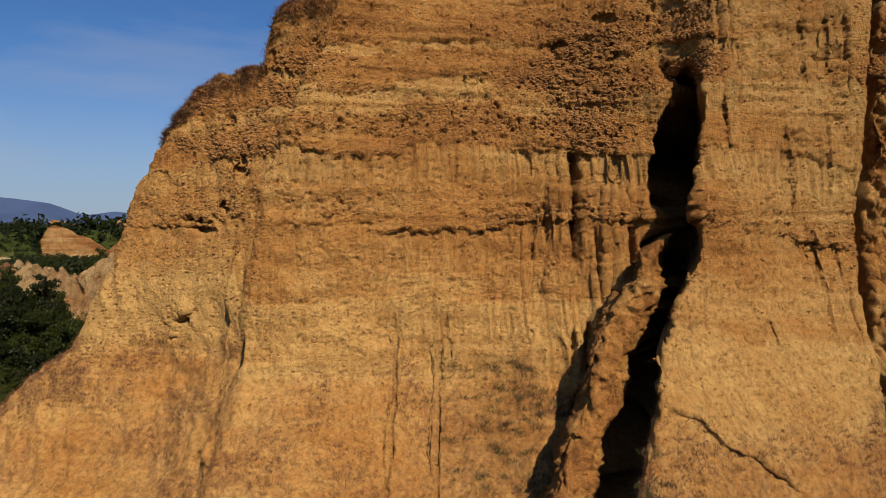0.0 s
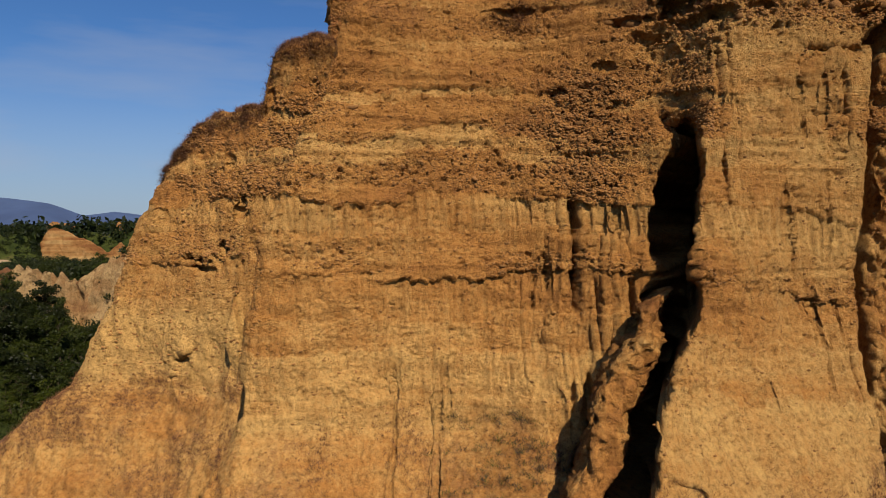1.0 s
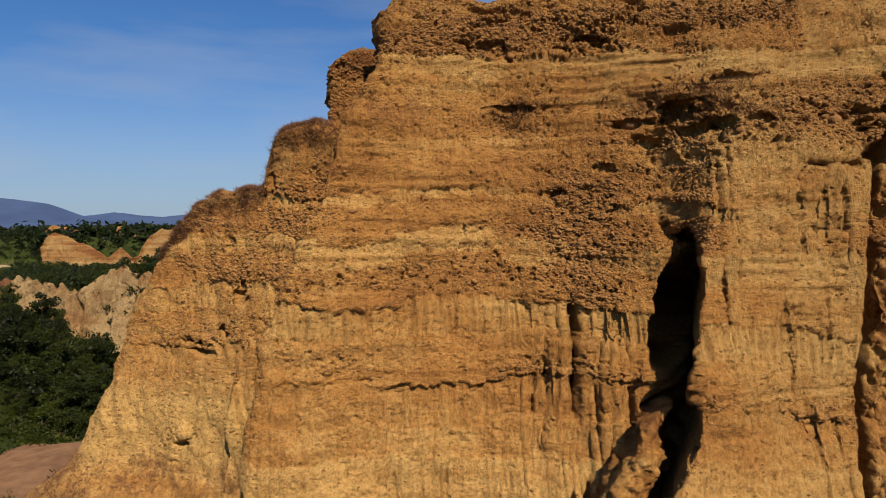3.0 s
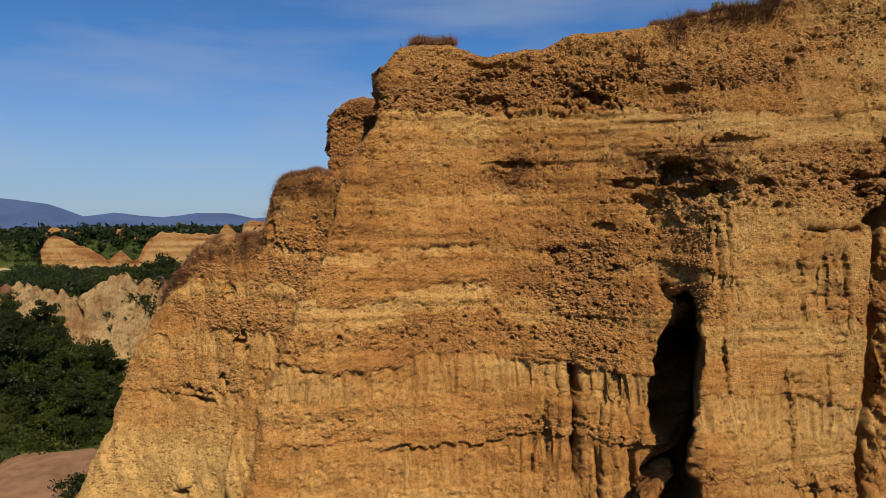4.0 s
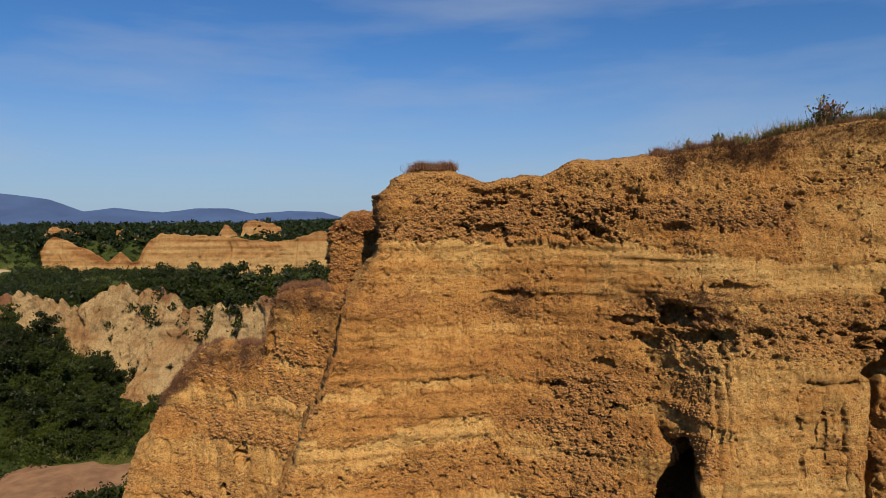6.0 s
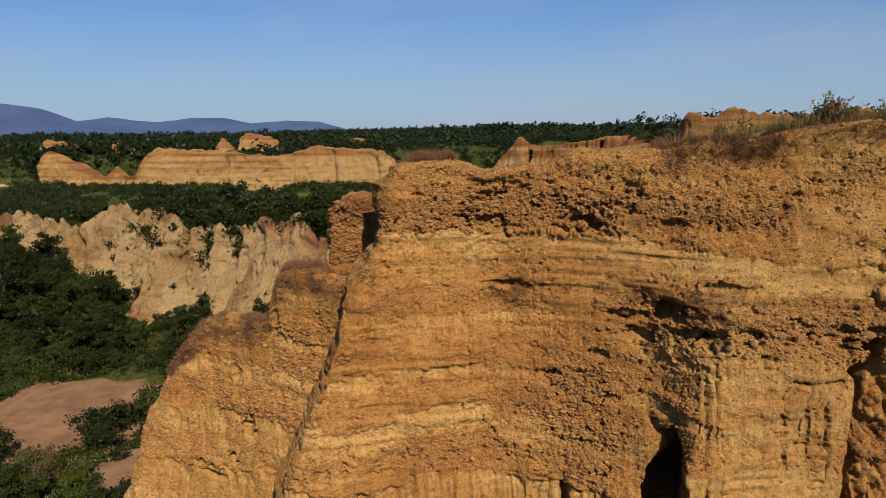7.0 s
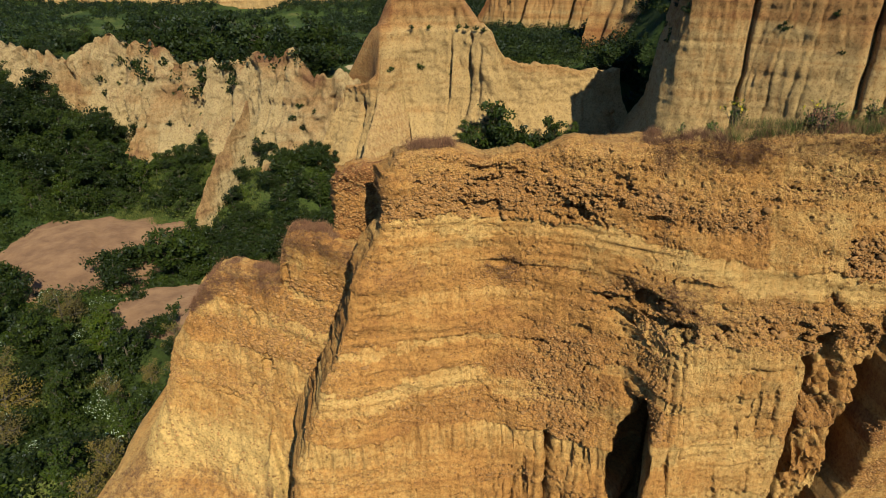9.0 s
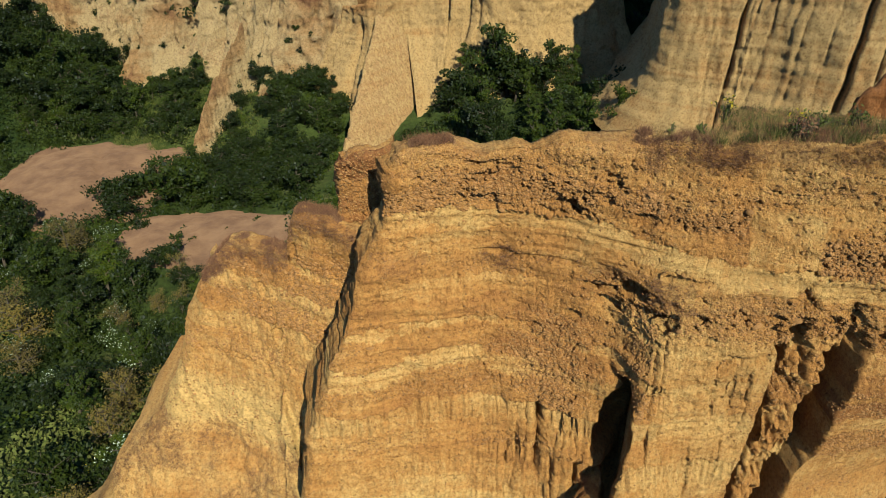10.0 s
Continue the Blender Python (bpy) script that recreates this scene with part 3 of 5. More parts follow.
    reach = np.maximum(0.05, depth(edge[:, 0]) - np.r_[side_s, np.zeros(ncol)])
    rows = []
    for b in back:
        row = edge.copy()
        row[:, 1] += b * reach
        row[:, 2] += 0.10 * (1 - np.exp(-b * reach * 1.5)) + 0.10 * fbm(row[:, 0] * 0.9, row[:, 1] * 0.9, 0, 4, seed + 21) - 0.30 * np.maximum(0, b * reach - 0.7)
        rows.append(row)
    for drop in (0.6, 2.5, 6, 12, 20, 30):
        row = rows[len(back) - 1].copy()
        row[:, 1] += 0.45 * drop
        row[:, 2] -= drop
        row[:, 1] += 0.3 * fbm(row[:, 0] * 0.8, 0, row[:, 2] * 0.4, 3, seed + 22)
        rows.append(row)
    T = np.array(rows)
    A = np.concatenate([A, T], 0)
    grow = lambda a, v: np.concatenate([a, np.full((len(rows), a.shape[1]), v)], 0)
    on_top = np.concatenate([litter, np.repeat(np.where(vnoise(T[0, :, 0] * 0.5, 0, 3, 19) > -0.2, 1.0, 0.25)[None], len(rows), 0)], 0)
    me = mesh_of(name, A, grid_faces(*A.shape[:2]), CLIFF, dict(tone=grow(tone, 0.3), gravel=grow(gravel, 0.2), litter=on_top), True)
    ob = new(name, me)
    front["T"] = T[: len(back)][:, len(side_s):]
    return ob, front


main_cliff, MAIN = buttress("sandstone_cliff", face_front, left_edge_main, top_main, 17.5, 40, 0.030, 5.0, 12.8,
                            lambda x: 0.7 + 9.0 * smooth(8.0, 13.0, x), 100, 0.7)


def blade_mesh():
    """The leaning blade of earth that stands in the mouth of the fissure."""
    z = np.r_[np.linspace(11.5, 19.2, 200), np.linspace(19.22, 19.72, 14)]
    a = np.linspace(0, 2 * math.pi, 72, endpoint=False)
    Z, A = np.meshgrid(z, a, indexing="ij")
    xc, yc, half = (np.interp(Z, RIB[:, 0], RIB[:, n]) for n in (1, 2, 3))
    taper = np.sqrt(np.clip((19.75 - Z) / 0.5, 0.02, 1))
    half = half * (1 + 0.22 * fbm(1.6 * Z, 3, 0, 3, 8)) * taper
    c, d = np.cos(A), np.sin(A)
    long = 1.5 * taper
    X = xc + 0.08 * fbm(1.3 * Z, 0, 0, 3, 7) + half * np.sign(c) * np.abs(c) ** 0.8 - 0.30 * long * d
    Y = yc + long * (1 - np.abs(d) ** 0.75 * np.sign(d))
    out = 0.32 * (0.35 - np.abs(fbm(X * 1.6, Y * 1.2, Z * 0.8, 3, 47, 0.6))) + 0.15 * (0.3 - np.abs(fbm(X * 5, Y * 5, Z * 3.5, 3, 44, 0.6))) + 0.02 * fbm(X * 14, Y * 14, Z * 12, 2, 42)
    X, Y = X + out * c * taper, Y - out * d * taper
    P = np.stack([X, Y, Z + 0.03 * fbm(X * 6, Y * 6, 0, 2, 41)], -1)
    P = np.concatenate([P, P[:, :1]], 1)
    tone = 0.55 + 0.25 * fbm(P[..., 0], P[..., 1], P[..., 2] * 1.4, 3, 40)
    return mesh_of("blade", P, grid_faces(*P.shape[:2]), CLIFF, dict(tone=tone, gravel=0.35 + 0 * tone, litter=0 * tone), True)


under("blade", blade_mesh(), main_cliff, "narrow leaning blade of brown earth in the fissure")
tagged(main_cliff, "high ochre cliff of bedded sand and gravel with dark fissures", "cliff")
left_cliff, LEFT = buttress("cliff_spur", face_left, left_edge_left, top_left, -2.6, 30, 0.036, 2.0, 11.5, lambda x: 0.6 + 0 * x, 200, 1.4, 16.4, -0.04, 0.8)
tagged(left_cliff, "ochre cliff spur with a stepped top and dry grass", "cliff")
tower, TOWER = buttress("rock_tower", face_tower, left_edge_tower, top_tower, -1.7, 6, 0.045, 22.0, 25.5, lambda x: 0.5 + 0 * x, 300, 0.5, 10.0, 0.7)
tagged(tower, "brown conglomerate tower leaning behind the cliff top", "rock tower")


# ---------------------------------------------------------------- the ground, out to the horizon
def apart_from(x, y, line):
    """Distance to a polyline in plan."""
    best = np.full(np.shape(x), 1e9)
    for (ax, ay), (bx, by) in zip(line[:-1], line[1:]):
        dx, dy = bx - ax, by - ay
        t = np.clip(((x - ax) * dx + (y - ay) * dy) / (dx * dx + dy * dy), 0, 1)
        best = np.minimum(best, np.hypot(x - ax - t * dx, y - ay - t * dy))
    return best


CREST = [(-13, 26.5), (-5, 22), (3, 18.5), (16, 15), (60, 5)]


def ground_at(x, y):
    floor = -21 + 13 * smooth(-45, 25, x) * smooth(60, 110, y) + 9 * smooth(80, 35, y)
    floor = floor + 22 * smooth(-72, -100, x - 0.8 * (np.minimum(y, 150) - 150)) * smooth(100, 130, y) * smooth(180, 160, y)
    terrace = 4.5 - 4.0 * smooth(205, 260, y)
    brink = np.interp(x, [-140, -114, -82, -50, -27, -14, 4, 40], [198, 190, 180, 166, 157, 160, 165, 175])
    floor = floor + 9.5 * smooth(brink - 32, brink - 10, y) * smooth(-18, -32, x) + 6 * smooth(brink - 30, brink - 10, y) * smooth(-32, -18, x) * smooth(20, 8, x)
    z = floor + (terrace - floor) * smooth(brink - 1, brink + 5, y)
    upland = 16 + 9 * smooth(-200, 250, x) - 6 * smooth(-250, -500, x) + 3 * smooth(600, 1500, y)
    z = z + (upland - z) * smooth(404, 426, y)
    right = smooth(44, 66, x) * smooth(112, 145, y) * smooth(0, 40, y - 150 + 0.9 * (x - 30)) * smooth(258, 232, y)
    z = z + (31 - z) * right
    z = z + (25 - z) * smooth(282, 300, y) * smooth(20, 45, x)
    z = z + 13 * bump_at(x, 41, 8) * bump_at(y, 169, 9)
    d = apart_from(x, y, CREST)
    hill = 13.0 - np.where(y > 24 - 0.35 * x, 1.7, 1.0 + 0.7 * smooth(-8, -15, x)) * d
    z = np.maximum(z, hill)
    big = smooth(60, 300, np.hypot(x, y))
    return z + (0.4 + 1.6 * big) * fbm(x * 0.03, y * 0.03, 1.0, 4, 60) + 0.25 * fbm(x * 0.3, y * 0.3, 2.0, 3, 61)


def spread(n, near, far):
    t = np.linspace(-1, 1, n)
    return np.sinh(t * math.asinh(far / near)) * near


gx = spread(420, 30, 4800)
gy = np.r_[-4800.0, -2000, -800, -300, -120, -60, -35, np.linspace(-20, 200, 240), np.linspace(201, 460, 130), np.geomspace(465, 4950, 70)]
GX, GY = np.meshgrid(gx, gy)
GZ = ground_at(GX, GY)


def ground_material():
    m, nt, bsdf = material("meadow and scrub")
    a = ramp(nt, noise_at(nt, 0.06, 5), [(0.36, (0.022, 0.036, 0.006)), (0.56, (0.060, 0.075, 0.014)), (0.70, (0.13, 0.115, 0.036))])
    a = mixed(nt, 1.0, a, ramp(nt, noise_at(nt, 1.2, 5), [(0.25, (0.5, 0.5, 0.5)), (0.75, (1.25, 1.25, 1.2))]), "MULTIPLY")
    a = mixed(nt, attr(nt, "talus"), a, ramp(nt, noise_at(nt, 0.8, 5), [(0.3, (0.40, 0.24, 0.10)), (0.65, (0.26, 0.13, 0.06))]))
    nt.links.new(a, bsdf.inputs["Base Color"])
    bsdf.inputs["Roughness"].default_value = 0.95
    bumped(nt, bsdf, noise_at(nt, 1.4, 8, rough=0.75), 1.0, 0.9)
    return m


talus_near = smooth(26, 12, apart_from(GX, GY, CREST) + 5 * fbm(GX * 0.1, GY * 0.1, 0, 3, 62))
ground = new("ground", mesh_of("ground", np.stack([GX, GY, GZ], -1), grid_faces(*GX.shape), ground_material(), dict(talus=talus_near), True))
tagged(ground, "green valley floor and wooded uplands running to the horizon", "ground", kind="structure")


# ---------------------------------------------------------------- far cliffs
def ridge(name, spine, foot, lean, gully, wide, step, mat, seed, label, jag=0.0, jag_len=8.0, tone_fn=None, back_lean=0.8, thick=1.5, litter=0.25, slots=(), flute=0.28, detail=1.0, ledge=0.07, crag=0.0, setback=(0.0, 0.0), apron=(0.0, 0.0)):
    """A wall of eroded earth along a line of (x, y, top): gullied front, jagged crest, back slope."""
    pts = np.array(spine, float)
    seg = np.hypot(*np.diff(pts[:, :2], axis=0).T)
    along = np.r_[0, np.cumsum(seg)]
    n = int(along[-1] / step) + 2
    s = np.linspace(0, along[-1], n)
    bx, by, bz = (np.interp(s, along, pts[:, i]) for i in range(3))
    kern = np.ones(max(3, int(3 / step) | 1))
    kern /= kern.sum()
    pad = len(kern) // 2
    sm = lambda a: np.convolve(np.pad(a, pad, mode="edge"), kern, "valid")
    bx, by = sm(bx), sm(by)
    tx, ty = np.gradient(bx), np.gradient(by)
    ln = np.hypot(tx, ty)
    ox, oy = ty / ln, -tx / ln
    spikes = 1 - np.abs(((s / jag_len + 0.35 * vnoise(s * 0.7 / jag_len, 0, 0, seed)) % 1) * 2 - 1)
    bz = bz + 0.5 * jag * (0.5 - np.abs(vnoise(s * 2.3 / jag_len, 8, 0, seed + 12))) + jag * (spikes ** 2 - 0.35) * (0.6 + 0.6 * vnoise(s / jag_len, 3, 0, seed + 1)) + 0.10 * jag * fbm(s * 0.5, 0, 0, 4, seed + 2) + 0.35 * fbm(s * 0.25, 1, 0, 4, seed + 2) + 0.35 * np.abs(fbm(s * 0.9, 2, 0, 3, seed + 17, 0.7))
    rows = int(max(10, (np.max(bz) - foot) / step))
    k = np.linspace(0, 1, rows)[:, None]
    Z = foot + (bz[None] - foot) * k
    h = bz[None] - Z
    S = np.repeat(s[None], rows, 0)
    bend = 0.25 * vnoise(S / wide, 0, Z * 0.15, seed + 9)
    g1 = 0.5 - np.abs(fbm(S / wide + bend, 0, Z * 0.03, 2, seed + 3, 0.5))
    g2 = 0.5 - np.abs(fbm(S / wide * 2.9 + 2 * bend, 0, Z * 0.07, 2, seed + 4, 0.5))
    g3 = 0.5 - np.abs(fbm(S / wide * 7.5 + 3 * bend, 0, Z * 0.16, 2, seed + 10, 0.5))
    out = lean * h + 0.012 * lean * h ** 2 + gully * (g1 * 1.1) * np.minimum(1, 0.3 + h / 8) + flute * gully * (1.7 * g2 + 0.8 * g3)
    out = out + 0.10 * gully * fbm(S * 0.5 * detail, Z * 0.5 * detail, 0, 4, seed + 5, 0.65) + ledge * (vnoise(S * 0.05, 0, Z * 0.9, seed + 6) + 0.7 * vnoise(S * 0.09, 0, Z * 2.1, seed + 13))
    if crag:
        fall = S + 0.25 * h * vnoise(S * 0.05, 0, 4, seed + 18)
        out = out - crag * (1.5 * np.abs(fbm(fall * 0.15, Z * 0.045, 3, 3, seed + 14, 0.55)) + 0.8 * np.abs(fbm(fall * 0.5, Z * 0.17, 5, 3, seed + 15, 0.6)) + 0.3 * np.abs(fbm(S * 1.5, Z * 0.9, 7, 2, seed + 19, 0.6)) - 0.7) * np.minimum(1, 0.15 + h / 5)
    out = out - setback[1] * smooth(setback[0] - 0.3, setback[0] + 0.4, Z + 0.8 * vnoise(S * 0.3, 0, 0, seed + 16))
    out = out + apron[1] * np.maximum(0, apron[0] - Z) * (0.8 + 0.35 * vnoise(S * 0.12, 0, Z * 0.05, seed + 21))
    for at, w, dp, sl in slots:
        out = out - dp * np.exp(-((S - at - sl * h + 0.25 * vnoise(Z * 0.3, at, 0, seed)) / w) ** 2) * smooth(0.5, 4.0, h + 2.0 * vnoise(at, Z * 0.2, 1, seed))
    P = np.stack([bx[None] + ox[None] * out, by[None] + oy[None] * out, Z], -1)
    tops = []
    base = np.where(bz > setback[0], setback[1], 0.0) if setback[1] else 0.0
    for b, drop in ((0.3, -0.15), (1.0, 0.0), (1.6, 0.9), (4.0, 4.0), (9.0, 10.0), (20.0, 24.0)):
        row = np.stack([bx - ox * (base + thick * min(b, 1.6) + back_lean * max(0, drop)), by - oy * (base + thick * min(b, 1.6) + back_lean * max(0, drop)), bz - drop + 0.3 * vnoise(s * 0.6, b, 0, seed + 7)], -1)
        tops.append(row)
    A = np.concatenate([P, np.array(tops)], 0)
    z = A[..., 2]
    S2 = np.concatenate([S, np.repeat(s[None], len(tops), 0)], 0)
    tone = tone_fn(S2, z, np.concatenate([h, np.zeros((len(tops), n))], 0))
    lit = np.concatenate([litter * smooth(0.3, 0.9, k) + 0 * S, np.full((len(tops), n), 1.0)], 0)
    lit = np.maximum(lit, 0.9 * (vnoise(S2 * 0.15, 0, z * 0.2, seed + 8) > 0.45) * (litter > 0.3))
    ob = new(name, mesh_of(name, A, grid_faces(*A.shape[:2]), mat, dict(tone=tone, gravel=0.15 + 0 * z, litter=lit), True))
    tagged(ob, label, "cliff")
    return ob, dict(P=P, s=s, top=np.stack([bx, by, bz], -1))


bands = lambda amount, base: (lambda s, z, h: base + amount * np.clip(vnoise(s * 0.01, 0, z * 0.55, 70) + 0.5 * vnoise(s * 0.03, 0, z * 1.7, 71), -1, 1) + 0.45 * smooth(7, 1.5, h))
clays = lambda s, z, h: 0.12 + 0.42 * fbm(s * 0.09, 0, z * 0.08, 4, 72, 0.6) + 0.16 * vnoise(s * 0.02, 0, z * 0.7, 73) + 0.50 * smooth(3.5, 0.5, h) * (vnoise(s * 0.25, 0, 2, 74) > -0.3)
spiky_ridge, R1 = ridge("badland_ridge", [(-132, 198, 5), (-122, 193, 9), (-114, 190, 10.4), (-106, 187.4, 8.6), (-96.5, 184.5, 6.4), (-89.7, 182.4, 10.2), (-82, 180, 13.9), (-77, 177.7, 10.8), (-72, 175.7, 13), (-67.4, 173.6, 11.3), (-63.3, 171.8, 7.8), (-57, 169, 9.4), (-51, 166.4, 8.8), (-46, 164.6, 10), (-40.4, 162.2, 11.8), (-36, 160.6, 10.8), (-32.8, 159.3, 13.6), (-30, 158.2, 9.3), (-28.2, 157.5, 7.1), (-23.1, 157.8, 8.7), (-18.2, 158.8, 6.8), (-10, 160, 8)],
                        -28, 0.34, 3.6, 8.0, 0.33, PALE_CLIFF, 400, "pale eroded badland ridge with a jagged crest", 1.4, 4.0, clays, litter=0.55, detail=1.3, flute=0.30, crag=1.0, thick=0.5)
mid_wall, R3 = ridge("buff_cliff", [(-24, 160, 4), (-20.5, 155, 5.5), (-18, 150.5, 6.5), (-15, 148.5, 8), (-13.3, 148.3, 9.5), (-12.6, 148.8, 16), (-11.4, 149.8, 18.5), (-10.2, 151.4, 19.2), (-9.4, 152.2, 23.6), (-8, 152.6, 24.4), (-4, 153, 24.8), (0, 153, 25.2), (3.4, 152.4, 24.4), (4.6, 151.6, 21.5), (6, 150.4, 19), (9.6, 148.6, 17.8), (11.8, 148, 15), (13.4, 148.6, 12.6), (16.6, 149.6, 11.6), (24, 152, 10), (31, 155, 8.5), (40, 160, 8)],
                     -20, 0.12, 2.0, 10.0, 0.36, FAR_CLIFF, 420, "buff sandstone cliff with a rounded red top", 0.5, 7.0, lambda s, z, h: 0.06 + 0.13 * vnoise(s * 0.01, 0, z * 0.5, 70) + 0.42 * smooth(18.0, 19.5, z + vnoise(s * 0.2, 0, 0, 75)) + 0.25 * smooth(2.5, 0.5, h) - 0.10 * smooth(26, 30, s), detail=2.4, flute=0.16, ledge=0.12, crag=0.35, setback=(18.3, 1.2), apron=(3.0, 0.55),
                     slots=((12.5, 0.5, 2.0, 0.03), (16, 0.2, 0.8, 0.02), (34, 0.5, 1.2, 0.0), (38, 0.5, 1.4, 0.03), (41, 0.4, 1.0, 0.0)))
prow, R9 = ridge("cliff_prow", [(-12.5, 150, 8), (-14.0, 143, 2.5), (-15.8, 136, -3.5), (-17.5, 129, -9.5), (-19.0, 122, -15), (-20, 117, -19)], -27, 0.16, 0.9, 5.0, 0.3, FAR_CLIFF, 560,
                 "pale sandstone prow running down from the buff cliff", 0.6, 5.0, lambda s, z, h: 0.06 + 0.16 * vnoise(s * 0.05, 0, z * 0.5, 76), litter=0.1, back_lean=0.55, thick=0.9, crag=0.5, detail=2.0)
long_wall, R2 = ridge("long_yellow_cliff", [(-232, 404, 12), (-227, 402, 18.5), (-222, 401, 21), (-212, 400, 16.5), (-200, 400, 11.8), (-192, 400, 6), (-187, 400, 9), (-184, 400, 12), (-178, 400, 6.5), (-174, 400, 7), (-168, 400, 18), (-161, 399, 22), (-126, 396, 20.5), (-98, 396, 17.5), (-89, 396, 17.5), (-76, 396, 21), (-70, 396, 23), (-57, 397, 21), (-34, 398, 20), (-30, 402, 17), (-28, 410, 14)],
                      -6, 0.13, 2.2, 14.0, 0.6, FAR_CLIFF, 440, "long yellow cliff wall with bedding lines", 0.7, 7.0, bands(0.38, 0.14), flute=0.3, ledge=0.3, crag=0.8, slots=((112, 0.8, 3, 0.05), (150, 0.7, 2.5, -0.05), (172, 0.9, 3.5, 0.03), (196, 1.0, 4, 0.03)))
columns, R4 = ridge("column_cliff", [(14, 297, 3), (20.5, 293, 15), (27, 290, 23.5), (32, 288, 28.5), (36, 287, 25), (44, 284, 24.5), (54, 281, 26), (64, 279, 28), (74, 277, 28.5), (77.5, 278, 25), (80, 285, 14)],
                    -12, 0.16, 0.9, 6.0, 0.4, FAR_CLIFF, 460, "fluted sandstone cliff with dark vertical clefts", 0.5, 8.0, bands(0.35, 0.2), flute=0.5, ledge=0.14, crag=0.5, slots=((15, 0.3, 1.2, -0.1), (24.5, 0.6, 5, -0.20), (33, 0.35, 1.5, -0.1), (42.5, 0.6, 5, -0.2), (46, 0.3, 1.5, -0.15), (52.5, 0.6, 5, -0.15), (58, 0.35, 1.5, -0.1), (63, 0.4, 2, -0.1)))
right_wall, R5 = ridge("fluted_cliff", [(50, 162, 20), (46.5, 150, 23), (43, 136, 27), (40.3, 124, 30), (38.8, 117.2, 32.6), (40, 115.2, 33.4), (49, 112, 34.2), (54.5, 107, 33), (60.5, 103, 33.6), (80, 94, 33), (105, 84, 34)],
                       -6, 0.12, 0.7, 9.0, 0.26, FAR_CLIFF, 480, "tall fluted ochre cliff with scrub on its crest", 1.5, 7.0, lambda s, z, h: 0.15 + 0.34 * smooth(22, 24, z + 1.5 * vnoise(s * 0.1, 0, 0, 77)) + 0.12 * vnoise(s * 0.02, 0, z * 0.8, 78) + 0.18 * np.clip(fbm(s * 1.3, 0, z * 0.06, 3, 79), 0, 1), flute=0.16, detail=3.0, ledge=0.16, crag=0.4, apron=(3.0, 0.7), slots=((50.5, 0.16, 0.4, -0.05), (53.2, 0.12, 0.35, -0.03), (57.5, 0.26, 2.2, -0.07), (62.5, 0.14, 0.5, -0.05), (65, 0.12, 0.4, -0.02), (67, 0.15, 0.6, -0.05), (70.5, 0.12, 0.4, -0.04), (74, 0.34, 3, -0.05), (77.5, 0.22, 1.2, -0.05)))
back_right, R6 = ridge("red_cliff", [(45, 215, 24), (58, 205, 29), (70, 198, 30.5), (84, 190, 30), (100, 178, 31)], 5, 0.35, 3.0, 8.0, 0.7, FAR_CLIFF, 500,
                       "red-brown cliff with pale bands beyond the gully", 1.2, 9.0, bands(0.3, 0.5))
outcrop, R7 = ridge("red_outcrop", [(23.2, 41, 19), (24.5, 41.5, 22.5), (25.8, 42, 24.6), (27.2, 42.5, 26.4), (29, 42.5, 27.8), (32, 42, 28.8), (40, 40, 30)], 10, 0.32, 1.5, 1.8, 0.11, CLIFF, 520, "red-brown weathered outcrop beside the ridge", 0.3, 2.0, bands(0.25, 0.6), detail=4.5, ledge=0.3, crag=0.7, thick=0.3, back_lean=0.3)
clay_rib, R8 = ridge("clay_rib", [(-53, 130, -26), (-51.5, 134, -19), (-50, 138, -13.5), (-48, 142, -8.5), (-45, 148, -3), (-42, 154, 3)], -26, 0.13, 0.7, 3.0, 0.22, PALE_CLIFF, 530, "pale bare clay rib running down from the ridge", 0.8, 4.0, bands(0.15, 0.06), litter=0.1, back_lean=0.3, thick=0.3, crag=0.7)
far_bits = []
FAR_BITS = ((-321, -286, 560, 25.1, 11.4), (-236, -214, 500, 23.9, 9.6), (-148, -140, 470, 26.5, 10.3), (-150, -121, 520, 29.7, 8.8), (-82, -50, 560, 25.4, 11.6))
for n, (x0, x1, yy, zt, zb) in enumerate(FAR_BITS):
    ob, _ = ridge("far_cliff", [(x0, yy + 8, zt - 4), (x0 + 0.25 * (x1 - x0), yy, zt), (x0 + 0.7 * (x1 - x0), yy - 3, zt - 2), (x1, yy + 6, zt - 6)], zb, 0.3, 2.5, 10, 1.0, FAR_CLIFF, 540 + n,
                  "small far yellow cliff among dark woods", 1.5, 12.0, bands(0.25, 0.12))
    far_bits.append(tagged(ob, group="far cliffs among the woods"))


# bare earth slopes on the valley floor and a pale field
def patch(name, cx, cy, rx, ry, turn, lift, mat, label, seed):
    a, r = np.meshgrid(np.linspace(0, 2 * math.pi, 64), np.linspace(0, 1, 20))
    rr = r * (1 + 0.22 * fbm(np.cos(a) * 1.6, np.sin(a) * 1.6, seed, 3, seed))
    u, v = rr * np.cos(a) * rx, rr * np.sin(a) * ry
    x, y = cx + u * math.cos(turn) - v * math.sin(turn), cy + u * math.sin(turn) + v * math.cos(turn)
    z = ground_at(x, y) + lift * (1 - r ** 2) + 0.25 - 0.5 * r ** 6 + 0.15 * fbm(x * 0.3, y * 0.3, 0, 4, seed) - 0.9 * np.exp(-((u - 1.5 - 0.1 * v) / 0.9) ** 2) * (1 - r ** 2) * (lift > 1.6)
    ob = new(name, mesh_of(name, np.stack([x, y, z], -1), grid_faces(20, 64)[:, ::-1], mat, None, True))
    return tagged(ob, label, "ground", kind="structure")


